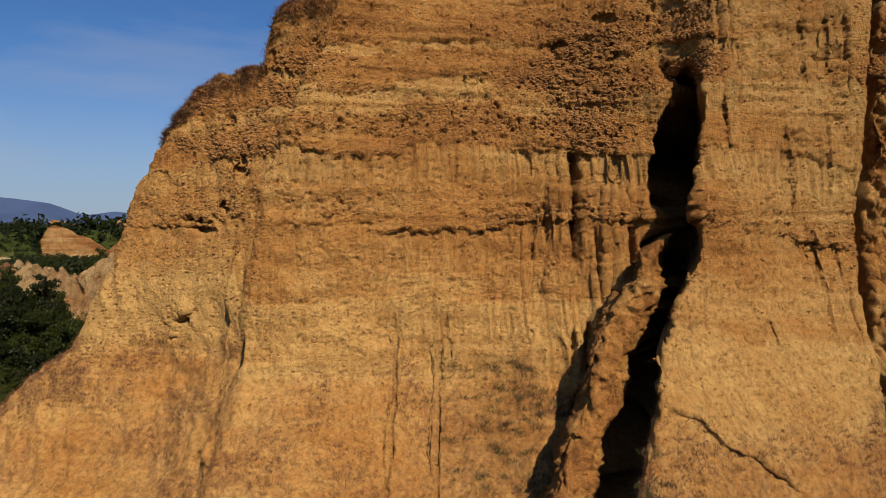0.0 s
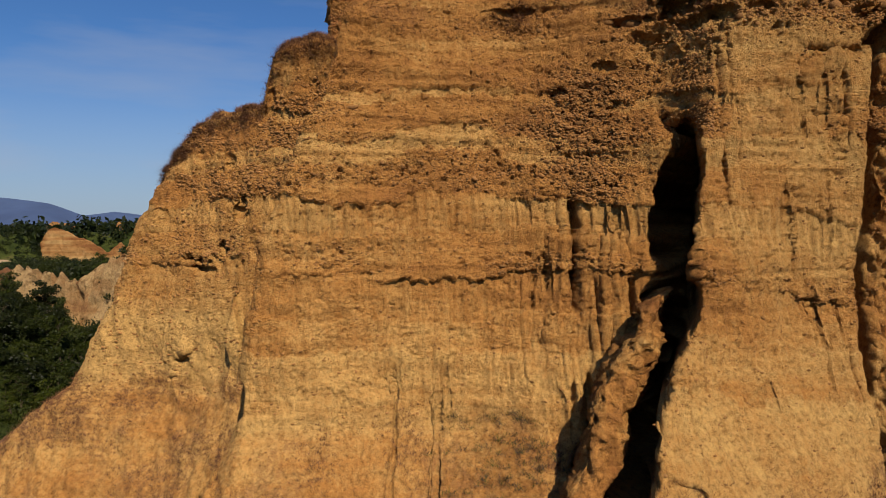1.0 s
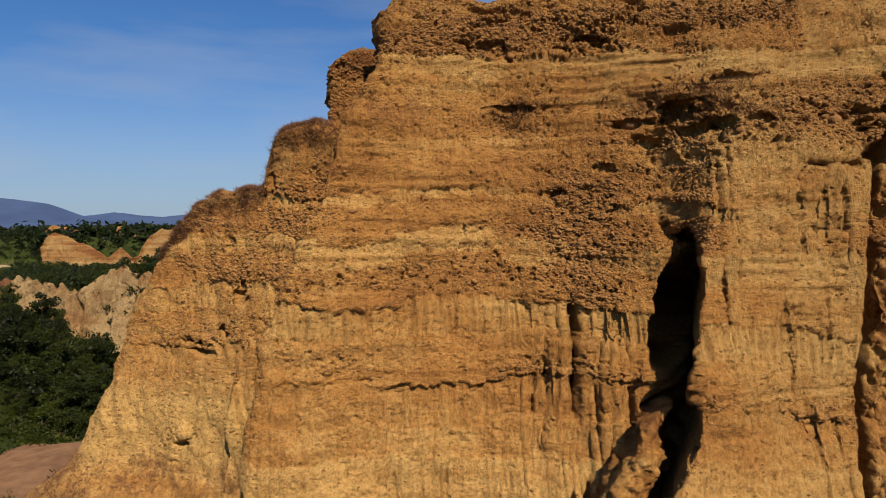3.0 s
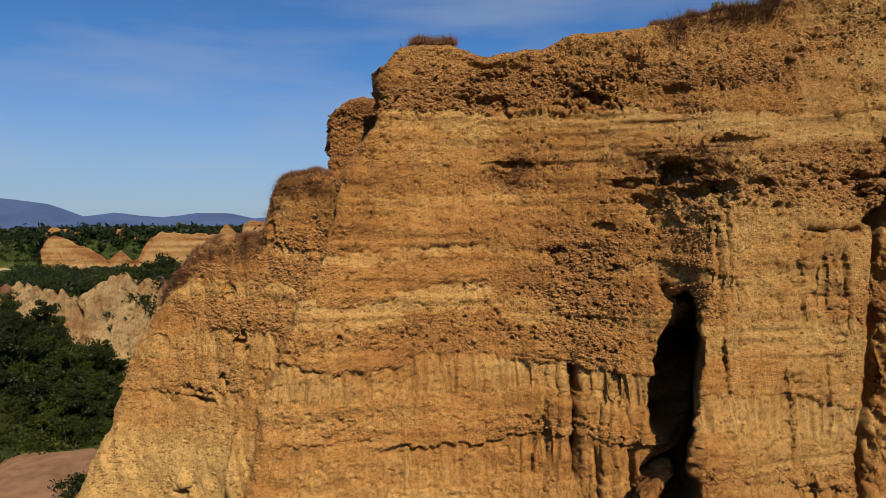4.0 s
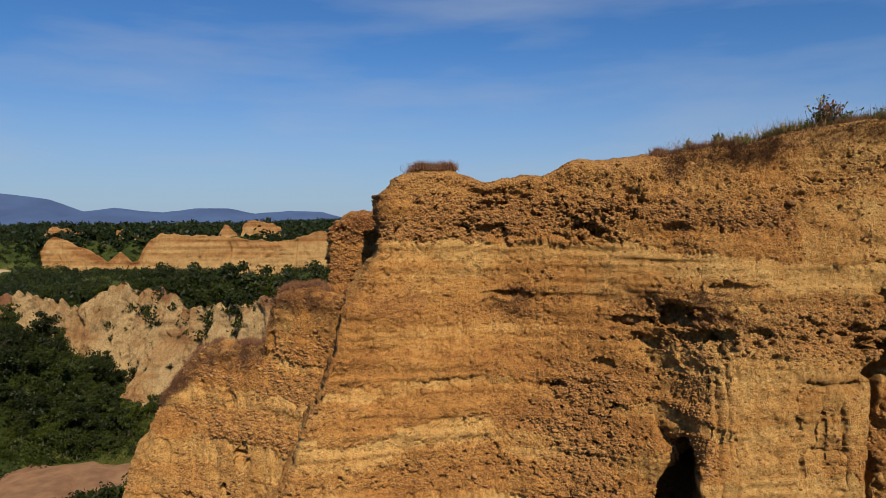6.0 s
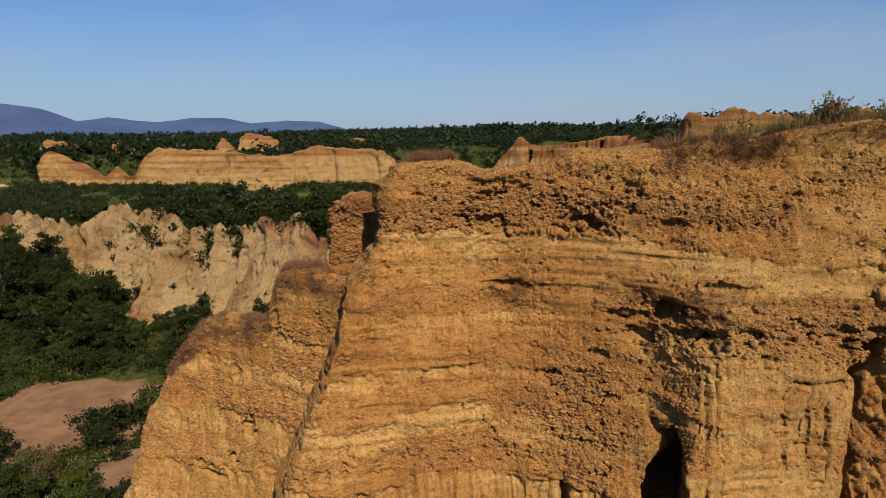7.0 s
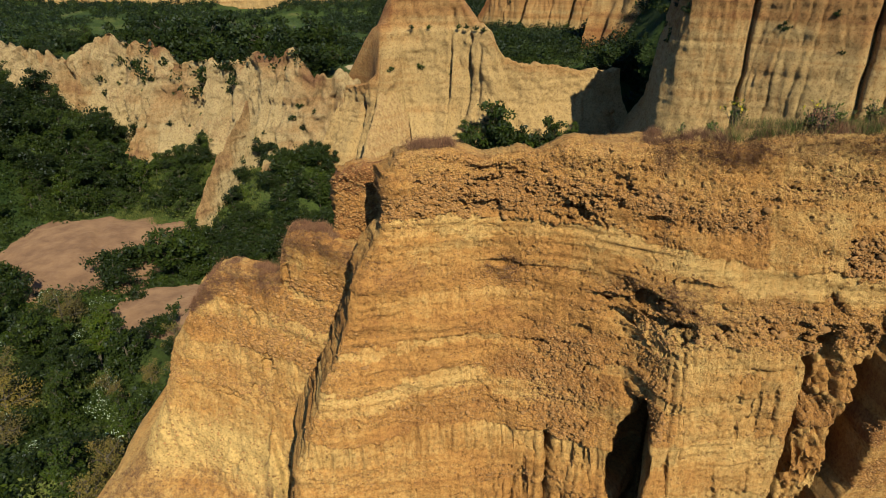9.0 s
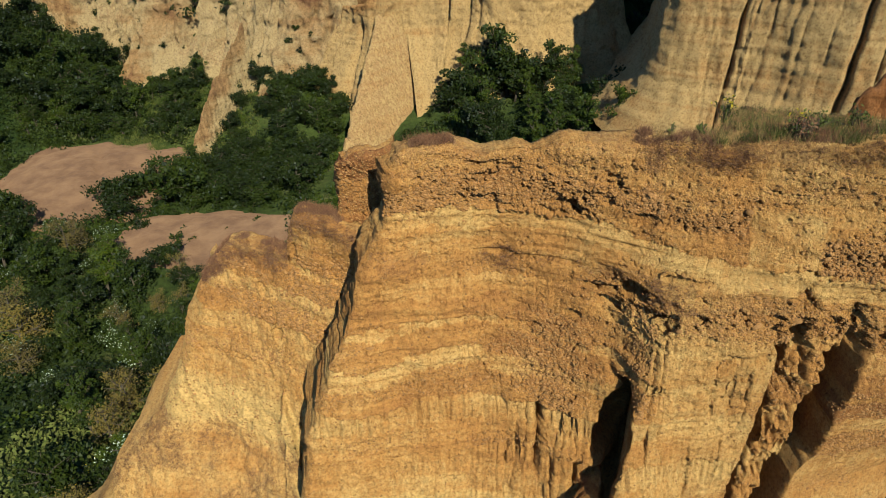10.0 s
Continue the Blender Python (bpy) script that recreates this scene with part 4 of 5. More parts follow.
patch("bare_earth", -69.5, 127.5, 20, 20, 0.5, 2.2, BARE, "bare pinkish earth slope in the valley", 3)
patch("bare_earth", -40, 103.5, 15, 10.5, 0.15, 1.5, BARE, "bare reddish earth among scrub", 4)
patch("field", -262, 372, 30, 22, 0.2, 1.0, FIELD, "pale dry field beyond the ridge", 5)
patch("field", -16, 185, 9, 7, 0.2, 0.8, FIELD, "small pale clearing behind the ridge", 6)

# ---------------------------------------------------------------- mountains
PEAKS = ((-3300, 150), (-2800, 190), (-2550, 192), (-2390, 178), (-2210, 153), (-2020, 88), (-1930, 96), (-1848, 105), (-1697, 88), (-1574, 80), (-1388, 96), (-1204, 94), (-1052, 64), (-866, 80), (-682, 72), (-600, 50), (-515, 22), (-380, 5))
xs = np.linspace(-3300, -380, 260)
peaks = np.interp(xs, [r[0] for r in PEAKS], [r[1] for r in PEAKS]) + 3 * fbm(xs * 0.006, 0, 0, 4, 90)
k = np.linspace(0, 1, 24)[:, None]
Z = -5 + (peaks[None] + 5) * k
Y = 3950 - 700 * (1 - k) ** 1.2 + 60 * fbm(xs[None] * 0.004, 0, Z * 0.01, 4, 91) * (1 - k)
A = np.stack([np.repeat(xs[None], 24, 0), Y, Z], -1)
back = A[-1].copy()
back[:, 1] += 300
back[:, 2] -= 90
A = np.concatenate([A, back[None]], 0)
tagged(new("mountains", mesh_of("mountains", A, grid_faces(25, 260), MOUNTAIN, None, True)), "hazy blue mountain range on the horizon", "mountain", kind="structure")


# ---------------------------------------------------------------- plants
def cards(places, size, rng, flat=0.0):
    """Small leaf blades, two triangles each, turned at random, one at each place."""
    n = len(places)
    a = rng.normal(size=(n, 3))
    a /= np.linalg.norm(a, axis=1, keepdims=True)
    b = np.cross(a, rng.normal(size=(n, 3)))
    b /= np.linalg.norm(b, axis=1, keepdims=True)
    s = size * rng.uniform(0.6, 1.3, (n, 1))
    a, b = a * s, b * s * 0.6
    v = np.stack([places - a, places + b * 0.9, places + a, places - b * 0.9], 1)
    return v.reshape(-1, 3), np.arange(4 * n).reshape(n, 4)


def tube(points, radii, sides=6):
    points, radii = np.asarray(points, float), np.asarray(radii, float)
    d = np.gradient(points, axis=0)
    d /= np.linalg.norm(d, axis=1, keepdims=True) + 1e-9
    ref = np.where(np.abs(d[:, 2:3]) > 0.9, [[1.0, 0, 0]], [[0, 0, 1.0]])
    e = np.cross(d, ref)
    e /= np.linalg.norm(e, axis=1, keepdims=True)
    f = np.cross(d, e)
    a = np.linspace(0, 2 * math.pi, sides, endpoint=False)
    v = points[:, None] + radii[:, None, None] * (np.cos(a)[None, :, None] * e[:, None] + np.sin(a)[None, :, None] * f[:, None])
    i = np.arange(len(points) * sides).reshape(len(points), sides)
    j = np.roll(i, -1, 1)
    return v.reshape(-1, 3), np.stack([i[:-1], j[:-1], j[1:], i[1:]], -1).reshape(-1, 4)


def joined(pieces):
    vs, fs, at = [], [], 0
    for v, f in pieces:
        vs.append(v)
        fs.append(f + at)
        at += len(v)
    return np.concatenate(vs), np.concatenate(fs)


def tree_meshes(seed, height, width, leaves, leaf, mat, bare=0.0, low=0.2, blossom=None):
    """Trunk with limbs, and a crown of leaf clumps with gaps, standing at the origin."""
    rng = np.random.default_rng(seed)
    wood, clumps = [], []
    bend = rng.normal(size=2) * 0.06 * height
    t = np.linspace(0, 1, 7)
    spine = np.stack([bend[0] * t ** 2, bend[1] * t ** 2, height * 0.8 * t - 0.4], -1)
    wood.append(tube(spine, 0.035 * height * (1 - 0.85 * t) + 0.01))
    for n in range(11):
        f = rng.uniform(low + 0.05, 0.95)
        p0 = np.array([np.interp(f, t, spine[:, i]) for i in range(3)])
        a = rng.uniform(0, 2 * math.pi)
        reach = width * 0.5 * rng.uniform(0.55, 1.0) * (1.15 - 0.6 * abs(f - 0.45))
        p2 = p0 + np.array([math.cos(a) * reach, math.sin(a) * reach, rng.uniform(0.1, 0.28) * height * (0.4 + f)])
        p1 = (p0 + p2) / 2 + rng.normal(size=3) * 0.04 * height
        w = np.linspace(0, 1, 5)[:, None]
        limb = (1 - w) ** 2 * p0 + 2 * w * (1 - w) * p1 + w ** 2 * p2
        wood.append(tube(limb, 0.012 * height * (1 - 0.8 * w[:, 0]) + 0.004, 5))
        for m in range(4):
            q = limb[rng.integers(1, 5)] + rng.normal(size=3) * 0.07 * width
            clumps.append((q, width * rng.uniform(0.10, 0.20)))
            wood.append(tube([limb[2], (limb[2] + q) / 2 + rng.normal(size=3) * 0.02 * height, q], [0.006 * height, 0.004 * height, 0.002 * height], 3))
    per = max(4, leaves // len(clumps))
    spots = []
    for q, r in clumps:
        d = rng.normal(size=(per, 3))
        d /= np.linalg.norm(d, axis=1, keepdims=True)
        spots.append(q + d * r * rng.uniform(0.35, 1.05, (per, 1)) * [1.15, 1.15, 0.8])
    spots = np.concatenate(spots)
    keep = rng.uniform(size=len(spots)) >= bare
    spots = spots[keep]
    v, f = cards(spots, leaf, rng)
    mats, pick = [mat], None
    if blossom is not None:
        mats, pick = [mat, blossom], (rng.uniform(size=len(f)) < 0.12).astype(int)
    return mesh_of("trunk", *joined(wood), BARK, None, True), mesh_of("crown", v, f, mats, None, False, pick)


def plant(name, meshes, label, category, group):
    root = new(name)
    under("trunk", meshes[0], root)
    under("crown", meshes[1], root)
    return tagged(root, label, category, group)


KINDS = {
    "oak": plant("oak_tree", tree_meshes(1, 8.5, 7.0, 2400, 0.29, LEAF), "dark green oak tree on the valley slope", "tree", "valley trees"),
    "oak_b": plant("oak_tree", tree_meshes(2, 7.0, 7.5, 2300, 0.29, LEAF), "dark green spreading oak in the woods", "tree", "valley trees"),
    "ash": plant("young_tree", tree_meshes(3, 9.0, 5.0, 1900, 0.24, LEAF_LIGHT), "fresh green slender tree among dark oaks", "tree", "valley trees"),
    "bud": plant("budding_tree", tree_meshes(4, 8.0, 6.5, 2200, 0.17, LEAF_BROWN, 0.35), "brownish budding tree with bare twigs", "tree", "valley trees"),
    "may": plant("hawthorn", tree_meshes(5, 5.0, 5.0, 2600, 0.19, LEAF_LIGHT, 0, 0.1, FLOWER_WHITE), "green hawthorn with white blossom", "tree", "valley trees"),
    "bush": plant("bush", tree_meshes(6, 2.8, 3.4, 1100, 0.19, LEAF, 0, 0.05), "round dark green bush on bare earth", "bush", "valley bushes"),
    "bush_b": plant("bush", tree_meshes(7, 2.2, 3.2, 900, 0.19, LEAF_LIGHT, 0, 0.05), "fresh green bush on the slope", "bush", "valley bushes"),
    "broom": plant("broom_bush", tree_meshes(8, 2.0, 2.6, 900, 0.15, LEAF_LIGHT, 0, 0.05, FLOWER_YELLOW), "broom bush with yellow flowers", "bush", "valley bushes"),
}
USED = set()


def stand(kind, x, y, size=1.0, turn=0.0, z=None, squash=1.0):
    src = KINDS[kind]
    z = float(ground_at(np.array(x), np.array(y))) - 0.15 if z is None else z
    m = Matrix.Translation((x, y, z)) @ Matrix.Rotation(turn, 4, "Z")
    if kind in USED:
        ob = copy_thing(src, m)
    else:
        USED.add(kind)
        ob = src
        ob.matrix_basis = m
    ob.scale = (size, size, size * squash)
    return ob


def wood(rng, count, inside, kinds, gap, sizes=(0.7, 1.25)):
    """Trees at random in the region where inside(x, y) holds, at least gap apart."""
    spots = []
    for _ in range(count * 30):
        x, y = inside(rng)
        if x is None or any((x - a) ** 2 + (y - b) ** 2 < gap * gap for a, b in spots):
            continue
        spots.append((x, y))
        stand(kinds[rng.integers(len(kinds))], x, y, rng.uniform(*sizes), rng.uniform(0, 6.28), None, rng.uniform(0.85, 1.15))
        if len(spots) >= count:
            break


def box(x0, x1, y0, y1, test=lambda x, y: True):
    def pick(rng):
        x, y = rng.uniform(x0, x1), rng.uniform(y0, y1)
        return (x, y) if test(x, y) else (None, None)
    return pick


rng = np.random.default_rng(12)
clear = lambda x, y: ((x + 69.5) / 18) ** 2 + ((y - 127.5) / 18) ** 2 > 1 and ((x + 40) / 15) ** 2 + ((y - 103.5) / 11) ** 2 > 1
# woods on the valley's left flank, before and behind the bare slope
wood(rng, 75, box(-125, -68, 122, 172, lambda x, y: clear(x, y) and x - 0.8 * (min(y, 150) - 150) < -76), ["oak", "oak_b", "oak", "oak_b", "ash"], 3.4)
wood(rng, 26, box(-95, -56, 88, 122, lambda x, y: clear(x, y) and x < -46 - 0.55 * (y - 90)), ["oak", "oak_b", "bud", "ash", "may"], 3.6, (0.6, 1.0))
wood(rng, 58, box(-74, -20, 42, 96, lambda x, y: -0.78 * y < x < -0.40 * y), ["oak_b", "oak", "oak", "may", "bud", "oak", "oak_b", "ash"], 3.2, (0.5, 0.9))
wood(rng, 16, box(-36, -17, 30, 46, lambda x, y: x < -0.52 * y), ["oak_b", "bud", "may", "oak"], 2.8, (0.5, 0.8))
wood(rng, 26, box(-100, -67, 138, 160, clear), ["oak", "ash", "oak_b", "bush_b"], 3.0, (0.6, 1.0))
wood(rng, 46, box(-99, -54, 139, 156, clear), ["oak", "ash", "bush_b", "bush", "oak_b"], 2.4, (0.5, 0.9))
for x, y, s, kind in ((-56, 74, 1.15, "bud"), (-60.5, 80, 1.0, "bud"), (-53, 68, 0.8, "bud"), (-39, 70, 0.95, "may"), (-40.5, 76, 0.7, "may"), (-35.5, 46, 1.0, "broom"), (-37.5, 47, 0.9, "broom"), (-31.7, 107, 0.9, "bush_b"), (-59.5, 116, 1.0, "oak_b"), (-57, 119.5, 0.9, "oak_b")):
    stand(kind, x, y, s, rng.uniform(0, 6))
# the gully between the bare slopes and the ridge
wood(rng, 70, box(-56, -20, 113, 152, lambda x, y: clear(x, y) and x > -56 + 0.2 * (y - 112) and x < -23 + 0.25 * (y - 120) and not (abs(x + 49) < 4 and y > 128)), ["oak", "oak_b", "bush_b", "oak_b"], 3.0, (0.5, 0.95))
wood(rng, 60, box(-84, -54, 134, 164, lambda x, y: clear(x, y) and y < 168 + 0.5 * (x + 60)), ["bush_b", "bush", "bush_b", "ash"], 2.2, (0.5, 0.95))
# trees at the back of the near ridge
wood(rng, 34, box(-2, 36, 112, 146, lambda x, y: x > 4 - 0.1 * (y - 112) and not (x > 32 and y < 130)), ["oak", "oak_b", "ash", "bush_b"], 3.2, (0.6, 1.1))
# the row behind the jagged crest
behind = lambda x: np.interp(x, [-112, -80, -50, -27], [189, 179, 166, 158])
wood(rng, 60, box(-84, -27, 162, 205, lambda x, y: 2.5 < y - behind(x) < 17), ["oak", "oak_b", "oak"], 3.2, (1.2, 1.75))
wood(rng, 30, box(-125, -74, 176, 225, lambda x, y: 3 < y - behind(x) < 28), ["oak_b", "bush", "bush_b", "ash"], 3.2, (0.6, 0.95))
wood(rng, 22, box(-52, -12, 178, 215, lambda x, y: ((x + 16) / 11) ** 2 + ((y - 185) / 9) ** 2 > 1), ["bush", "bush_b", "oak_b"], 3.2, (0.7, 1.1))
for x, y, s in ((40, 166, 1.5), (43.5, 171, 1.3), (37.5, 172, 1.2), (57, 199, 1.0), (61, 203, 0.9)):
    stand("oak_b" if s > 1.3 else "oak", x, y, s, x)
for x, y, z in ((3.6, 150.4, 18.7), (5.2, 150.0, 18.5), (7.2, 149.4, 18.3), (8.6, 149.0, 18.0), (-6, 150.9, 18.6), (-2.5, 150.9, 18.6)):
    stand("bush" if x > 4 else "bush_b", x, y, 0.34, x, z)
# crest and gully of the right-hand cliffs
wood(rng, 12, box(46, 66, 150, 205, lambda x, y: x > 43 + 0.25 * (y - 140)), ["oak", "oak_b"], 3.6, (0.4, 0.7))
wood(rng, 22, box(26, 66, 86, 112, lambda x, y: 92 < y + 0.35 * (x - 40) < 108), ["bush", "bush_b", "broom"], 2.2, (0.6, 1.1))
for x, y, s, kind in ((-52.5, 107, 1.0, "bush"), (-44.5, 104, 1.1, "bush_b"), (-43, 101, 1.2, "bush"), (-48.5, 112.5, 0.6, "bush"), (-36, 104, 1.0, "bush_b"), (-47, 117, 1.5, "oak_b"), (-46, 121, 1.3, "bush"),
                      (-33, 47, 1.0, "broom"), (-30, 45, 0.9, "broom"), (9.5, 141, 1.7, "ash"), (5.5, 138, 1.3, "oak_b"), (13.5, 140, 1.5, "oak"), (17, 141, 1.4, "oak_b"), (21, 139, 1.3, "ash"), (34, 128, 1.2, "oak"), (37, 131, 1.2, "oak_b")):
    stand(kind, x, y, s, rng.uniform(0, 6))


def blades(places, count, height, width, rng, lean=0.5, up=(0, 0, 1)):
    n = len(places)
    base = np.repeat(places, count, 0) + rng.normal(size=(n * count, 3)) * [0.35 * height, 0.35 * height, 0.05 * height]
    h = height * rng.uniform(0.5, 1.2, (n * count, 1))
    tip = base + np.asarray(up) * h + rng.normal(size=(n * count, 3)) * lean * h * [1, 1, 0.3]
    side = rng.normal(size=(n * count, 3)) * [1, 1, 0.1]
    side *= width / np.linalg.norm(side, axis=1, keepdims=True)
    v = np.stack([base - side, base + side, tip], 1)
    return v.reshape(-1, 3), np.arange(3 * n * count).reshape(-1, 3)

# scrub rooted on the cliff faces
for front, count, low, high, kinds, x0, x1 in ((R5, 22, 20, 31, ("bush", "broom", "bush_b"), 38, 62), (R1, 22, -8, 6, ("bush_b", "bush"), -84, -26), (R4, 12, 10, 24, ("bush", "bush_b"), 20, 78), (R3, 6, 4, 12, ("bush_b",), -12, 16)):
    P = front["P"].reshape(-1, 3)
    P = P[(P[:, 2] > low) & (P[:, 2] < high) & (P[:, 0] > x0) & (P[:, 0] < x1)]
    for q in P[rng.choice(len(P), count, replace=False)]:
        stand(kinds[rng.integers(len(kinds))], q[0], q[1] + 0.15, rng.uniform(0.25, 0.6), rng.uniform(0, 6), q[2] - 0.35)



def crowns(name, x, y, size, per, leaf, mat, seed):
    """Many crowns past counting as one mesh: clumps of leaf blades with gaps."""
    r = np.random.default_rng(seed)
    z = ground_at(x, y)
    lobes = r.normal(size=(len(x), 5, 3)) * [0.45, 0.45, 0.28]
    pick = r.integers(0, 5, (len(x), per))
    d = r.normal(size=(len(x), per, 3))
    d /= np.linalg.norm(d, axis=-1, keepdims=True)
    off = np.take_along_axis(lobes, pick[..., None].repeat(3, -1), 1) + d * 0.5 * r.uniform(0.5, 1.05, (len(x), per, 1))
    spots = np.stack([x, y, z + size * 0.8], -1)[:, None] + off * size[:, None, None]
    v, f = cards(spots.reshape(-1, 3), leaf, r)
    c = np.repeat(spots.reshape(-1, 3), 4, 0)
    big = np.repeat(np.repeat(size / 3.4, per), 4)[:, None]
    pick = np.repeat(r.integers(0, len(mat), len(x)), per) if isinstance(mat, list) else None
    return new(name, mesh_of(name, c + (v - c) * big, f, mat, None, False, pick))


def scattered(seed, n, x0, x1, y0, y1, test):
    r = np.random.default_rng(seed)
    x, y = r.uniform(x0, x1, n), r.uniform(y0, y1, n)
    on = test(x, y)
    return x[on], y[on], r.uniform(0.7, 1.25, int(on.sum()))


x, y, s = scattered(71, 8500, -300, 10, 170, 397, lambda x, y: (y > np.interp(x, [-130, -80, -50, -27, 10], [210, 196, 183, 175, 178])) & (fbm(x * 0.03, y * 0.03, 0, 3, 81) > -0.5 + 0.3 * smooth(205, 250, y) - 0.5 * smooth(-150, -190, x))
                    & (((x + 262) / 34) ** 2 + ((y - 372) / 26) ** 2 > 1) & (((x + 16) / 11) ** 2 + ((y - 185) / 9) ** 2 > 1))
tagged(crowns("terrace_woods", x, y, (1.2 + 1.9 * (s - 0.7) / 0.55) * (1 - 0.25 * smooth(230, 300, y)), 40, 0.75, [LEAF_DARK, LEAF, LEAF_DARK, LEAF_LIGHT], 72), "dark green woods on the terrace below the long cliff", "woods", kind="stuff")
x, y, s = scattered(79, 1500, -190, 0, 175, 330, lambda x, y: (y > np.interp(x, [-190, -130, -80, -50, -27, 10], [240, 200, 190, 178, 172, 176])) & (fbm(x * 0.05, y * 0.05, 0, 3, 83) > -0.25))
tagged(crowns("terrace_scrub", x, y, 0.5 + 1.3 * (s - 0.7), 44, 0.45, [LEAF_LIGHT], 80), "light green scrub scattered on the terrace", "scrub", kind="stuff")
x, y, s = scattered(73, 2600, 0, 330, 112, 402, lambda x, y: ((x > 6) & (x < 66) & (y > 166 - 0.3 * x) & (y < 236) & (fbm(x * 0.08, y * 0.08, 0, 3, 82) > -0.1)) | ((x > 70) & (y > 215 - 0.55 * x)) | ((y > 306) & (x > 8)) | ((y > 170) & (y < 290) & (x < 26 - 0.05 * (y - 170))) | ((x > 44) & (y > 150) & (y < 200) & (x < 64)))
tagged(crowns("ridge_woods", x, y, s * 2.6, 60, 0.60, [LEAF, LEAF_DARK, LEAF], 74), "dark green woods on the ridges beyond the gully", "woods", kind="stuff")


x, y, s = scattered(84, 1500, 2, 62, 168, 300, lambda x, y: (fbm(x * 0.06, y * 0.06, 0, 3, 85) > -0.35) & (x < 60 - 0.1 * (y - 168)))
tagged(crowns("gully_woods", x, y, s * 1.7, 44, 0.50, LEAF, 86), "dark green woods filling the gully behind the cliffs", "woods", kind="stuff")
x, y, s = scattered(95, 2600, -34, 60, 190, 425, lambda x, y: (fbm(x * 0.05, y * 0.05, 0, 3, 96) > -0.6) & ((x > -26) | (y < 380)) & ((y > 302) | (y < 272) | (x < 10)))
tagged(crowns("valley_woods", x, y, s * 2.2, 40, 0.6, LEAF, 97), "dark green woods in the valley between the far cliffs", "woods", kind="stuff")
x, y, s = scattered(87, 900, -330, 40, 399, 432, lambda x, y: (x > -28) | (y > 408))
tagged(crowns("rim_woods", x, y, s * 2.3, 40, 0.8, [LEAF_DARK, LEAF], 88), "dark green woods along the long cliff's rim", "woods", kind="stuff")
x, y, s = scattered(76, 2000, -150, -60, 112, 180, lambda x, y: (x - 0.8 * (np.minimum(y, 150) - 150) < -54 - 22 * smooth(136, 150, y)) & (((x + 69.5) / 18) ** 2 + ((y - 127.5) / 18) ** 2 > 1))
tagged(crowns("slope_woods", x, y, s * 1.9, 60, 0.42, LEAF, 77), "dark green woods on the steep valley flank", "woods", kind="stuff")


def far_woods():
    """The dark woods of the uplands."""
    r = np.random.default_rng(5)
    n = 9000
    y = 413 * np.exp(r.uniform(0, 1.75, n))
    x = r.uniform(-0.85, 0.75, n) * y
    on = fbm(x * 0.012, y * 0.012, 0, 3, 88) > -0.6
    for x0, x1, yy, zt, zb in FAR_BITS:
        on &= ~((x > (x0 - 4) * y / yy) & (x < (x1 + 4) * y / yy) & (y < yy + 5) & (y > yy - 55))
    x, y = x[on], y[on]
    clump = smooth(-0.1, 0.6, fbm(x * 0.02, y * 0.02, 5, 3, 89))
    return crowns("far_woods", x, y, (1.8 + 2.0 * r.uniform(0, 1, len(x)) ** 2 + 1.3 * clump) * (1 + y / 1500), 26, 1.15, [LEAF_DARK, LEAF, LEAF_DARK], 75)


def undergrowth():
    """Brambles and saplings that close the ground under the trees."""
    r = np.random.default_rng(6)
    n = 34000
    x, y = r.uniform(-130, 40, n), r.uniform(32, 200, n)
    on = ((x < -0.36 * y - 3) | (y > 96)) & (((x + 69.5) / 18) ** 2 + ((y - 127.5) / 18) ** 2 > 1) & (((x + 40) / 15) ** 2 + ((y - 103.5) / 11) ** 2 > 1)
    on &= (y < np.interp(x, [-128, -80, -50, -27, -16, 0, 38], [182, 170, 157, 150, 134, 134, 146])) & ~((x > -23 + 0.25 * (y - 120)) & (x < -8) & (y > 114)) & (fbm(x * 0.08, y * 0.08, 0, 3, 64) > -0.45) & ~((x > 30) & (y < 128))
    x, y = x[on], y[on]
    z = ground_at(x, y)
    size = r.uniform(0.35, 1.0, len(x)) * (1 + 0.8 * smooth(0, 0.6, fbm(x * 0.15, y * 0.15, 3, 2, 65)))
    per = 14
    d = r.normal(size=(len(x), per, 3)) * [0.6, 0.6, 0.4]
    spots = np.stack([x, y, z + size * 0.35], -1)[:, None] + d * size[:, None, None]
    return mesh_of("undergrowth", *cards(spots.reshape(-1, 3), 0.30, r), [LEAF_LIGHT, LEAF, GREEN_GRASS], None, False, np.repeat((fbm(x * 0.06, y * 0.06, 7, 2, 66) > -0.35).astype(int) + (fbm(x * 0.05, y * 0.05, 9, 2, 67) > 0.6), per).clip(0, 2))


tagged(new("undergrowth", undergrowth()), "green brambles and saplings under the valley trees", "undergrowth", kind="stuff")
r = np.random.default_rng(92)
x, y = r.uniform(-72, -28, 5200), r.uniform(128, 165, 5200)
on = (fbm(x * 0.07, y * 0.07, 0, 3, 93) > -0.15) & (y < np.interp(x, [-80, -50, -27], [170, 158, 150]))
spots = np.stack([x, y, ground_at(x, y) + 0.1], -1)[on]
tall = blades(spots, 9, 0.85, 0.05, r, 0.5)
tagged(new("grass", mesh_of("grass", *tall, GREEN_GRASS)), "fresh green grass on the slope below the ridge", "grass", kind="stuff")
tagged(far_woods(), "dark green woods covering the far uplands", "woods", kind="stuff")


# ---------------------------------------------------------------- grass, tufts and shrubs on the near cliff
def sample(front, weight, n, rng):
    w = weight.ravel() / weight.sum()
    idx = rng.choice(w.size, n, p=w)
    return front["P"].reshape(-1, 3)[idx], front["N"].reshape(-1, 3)[idx]


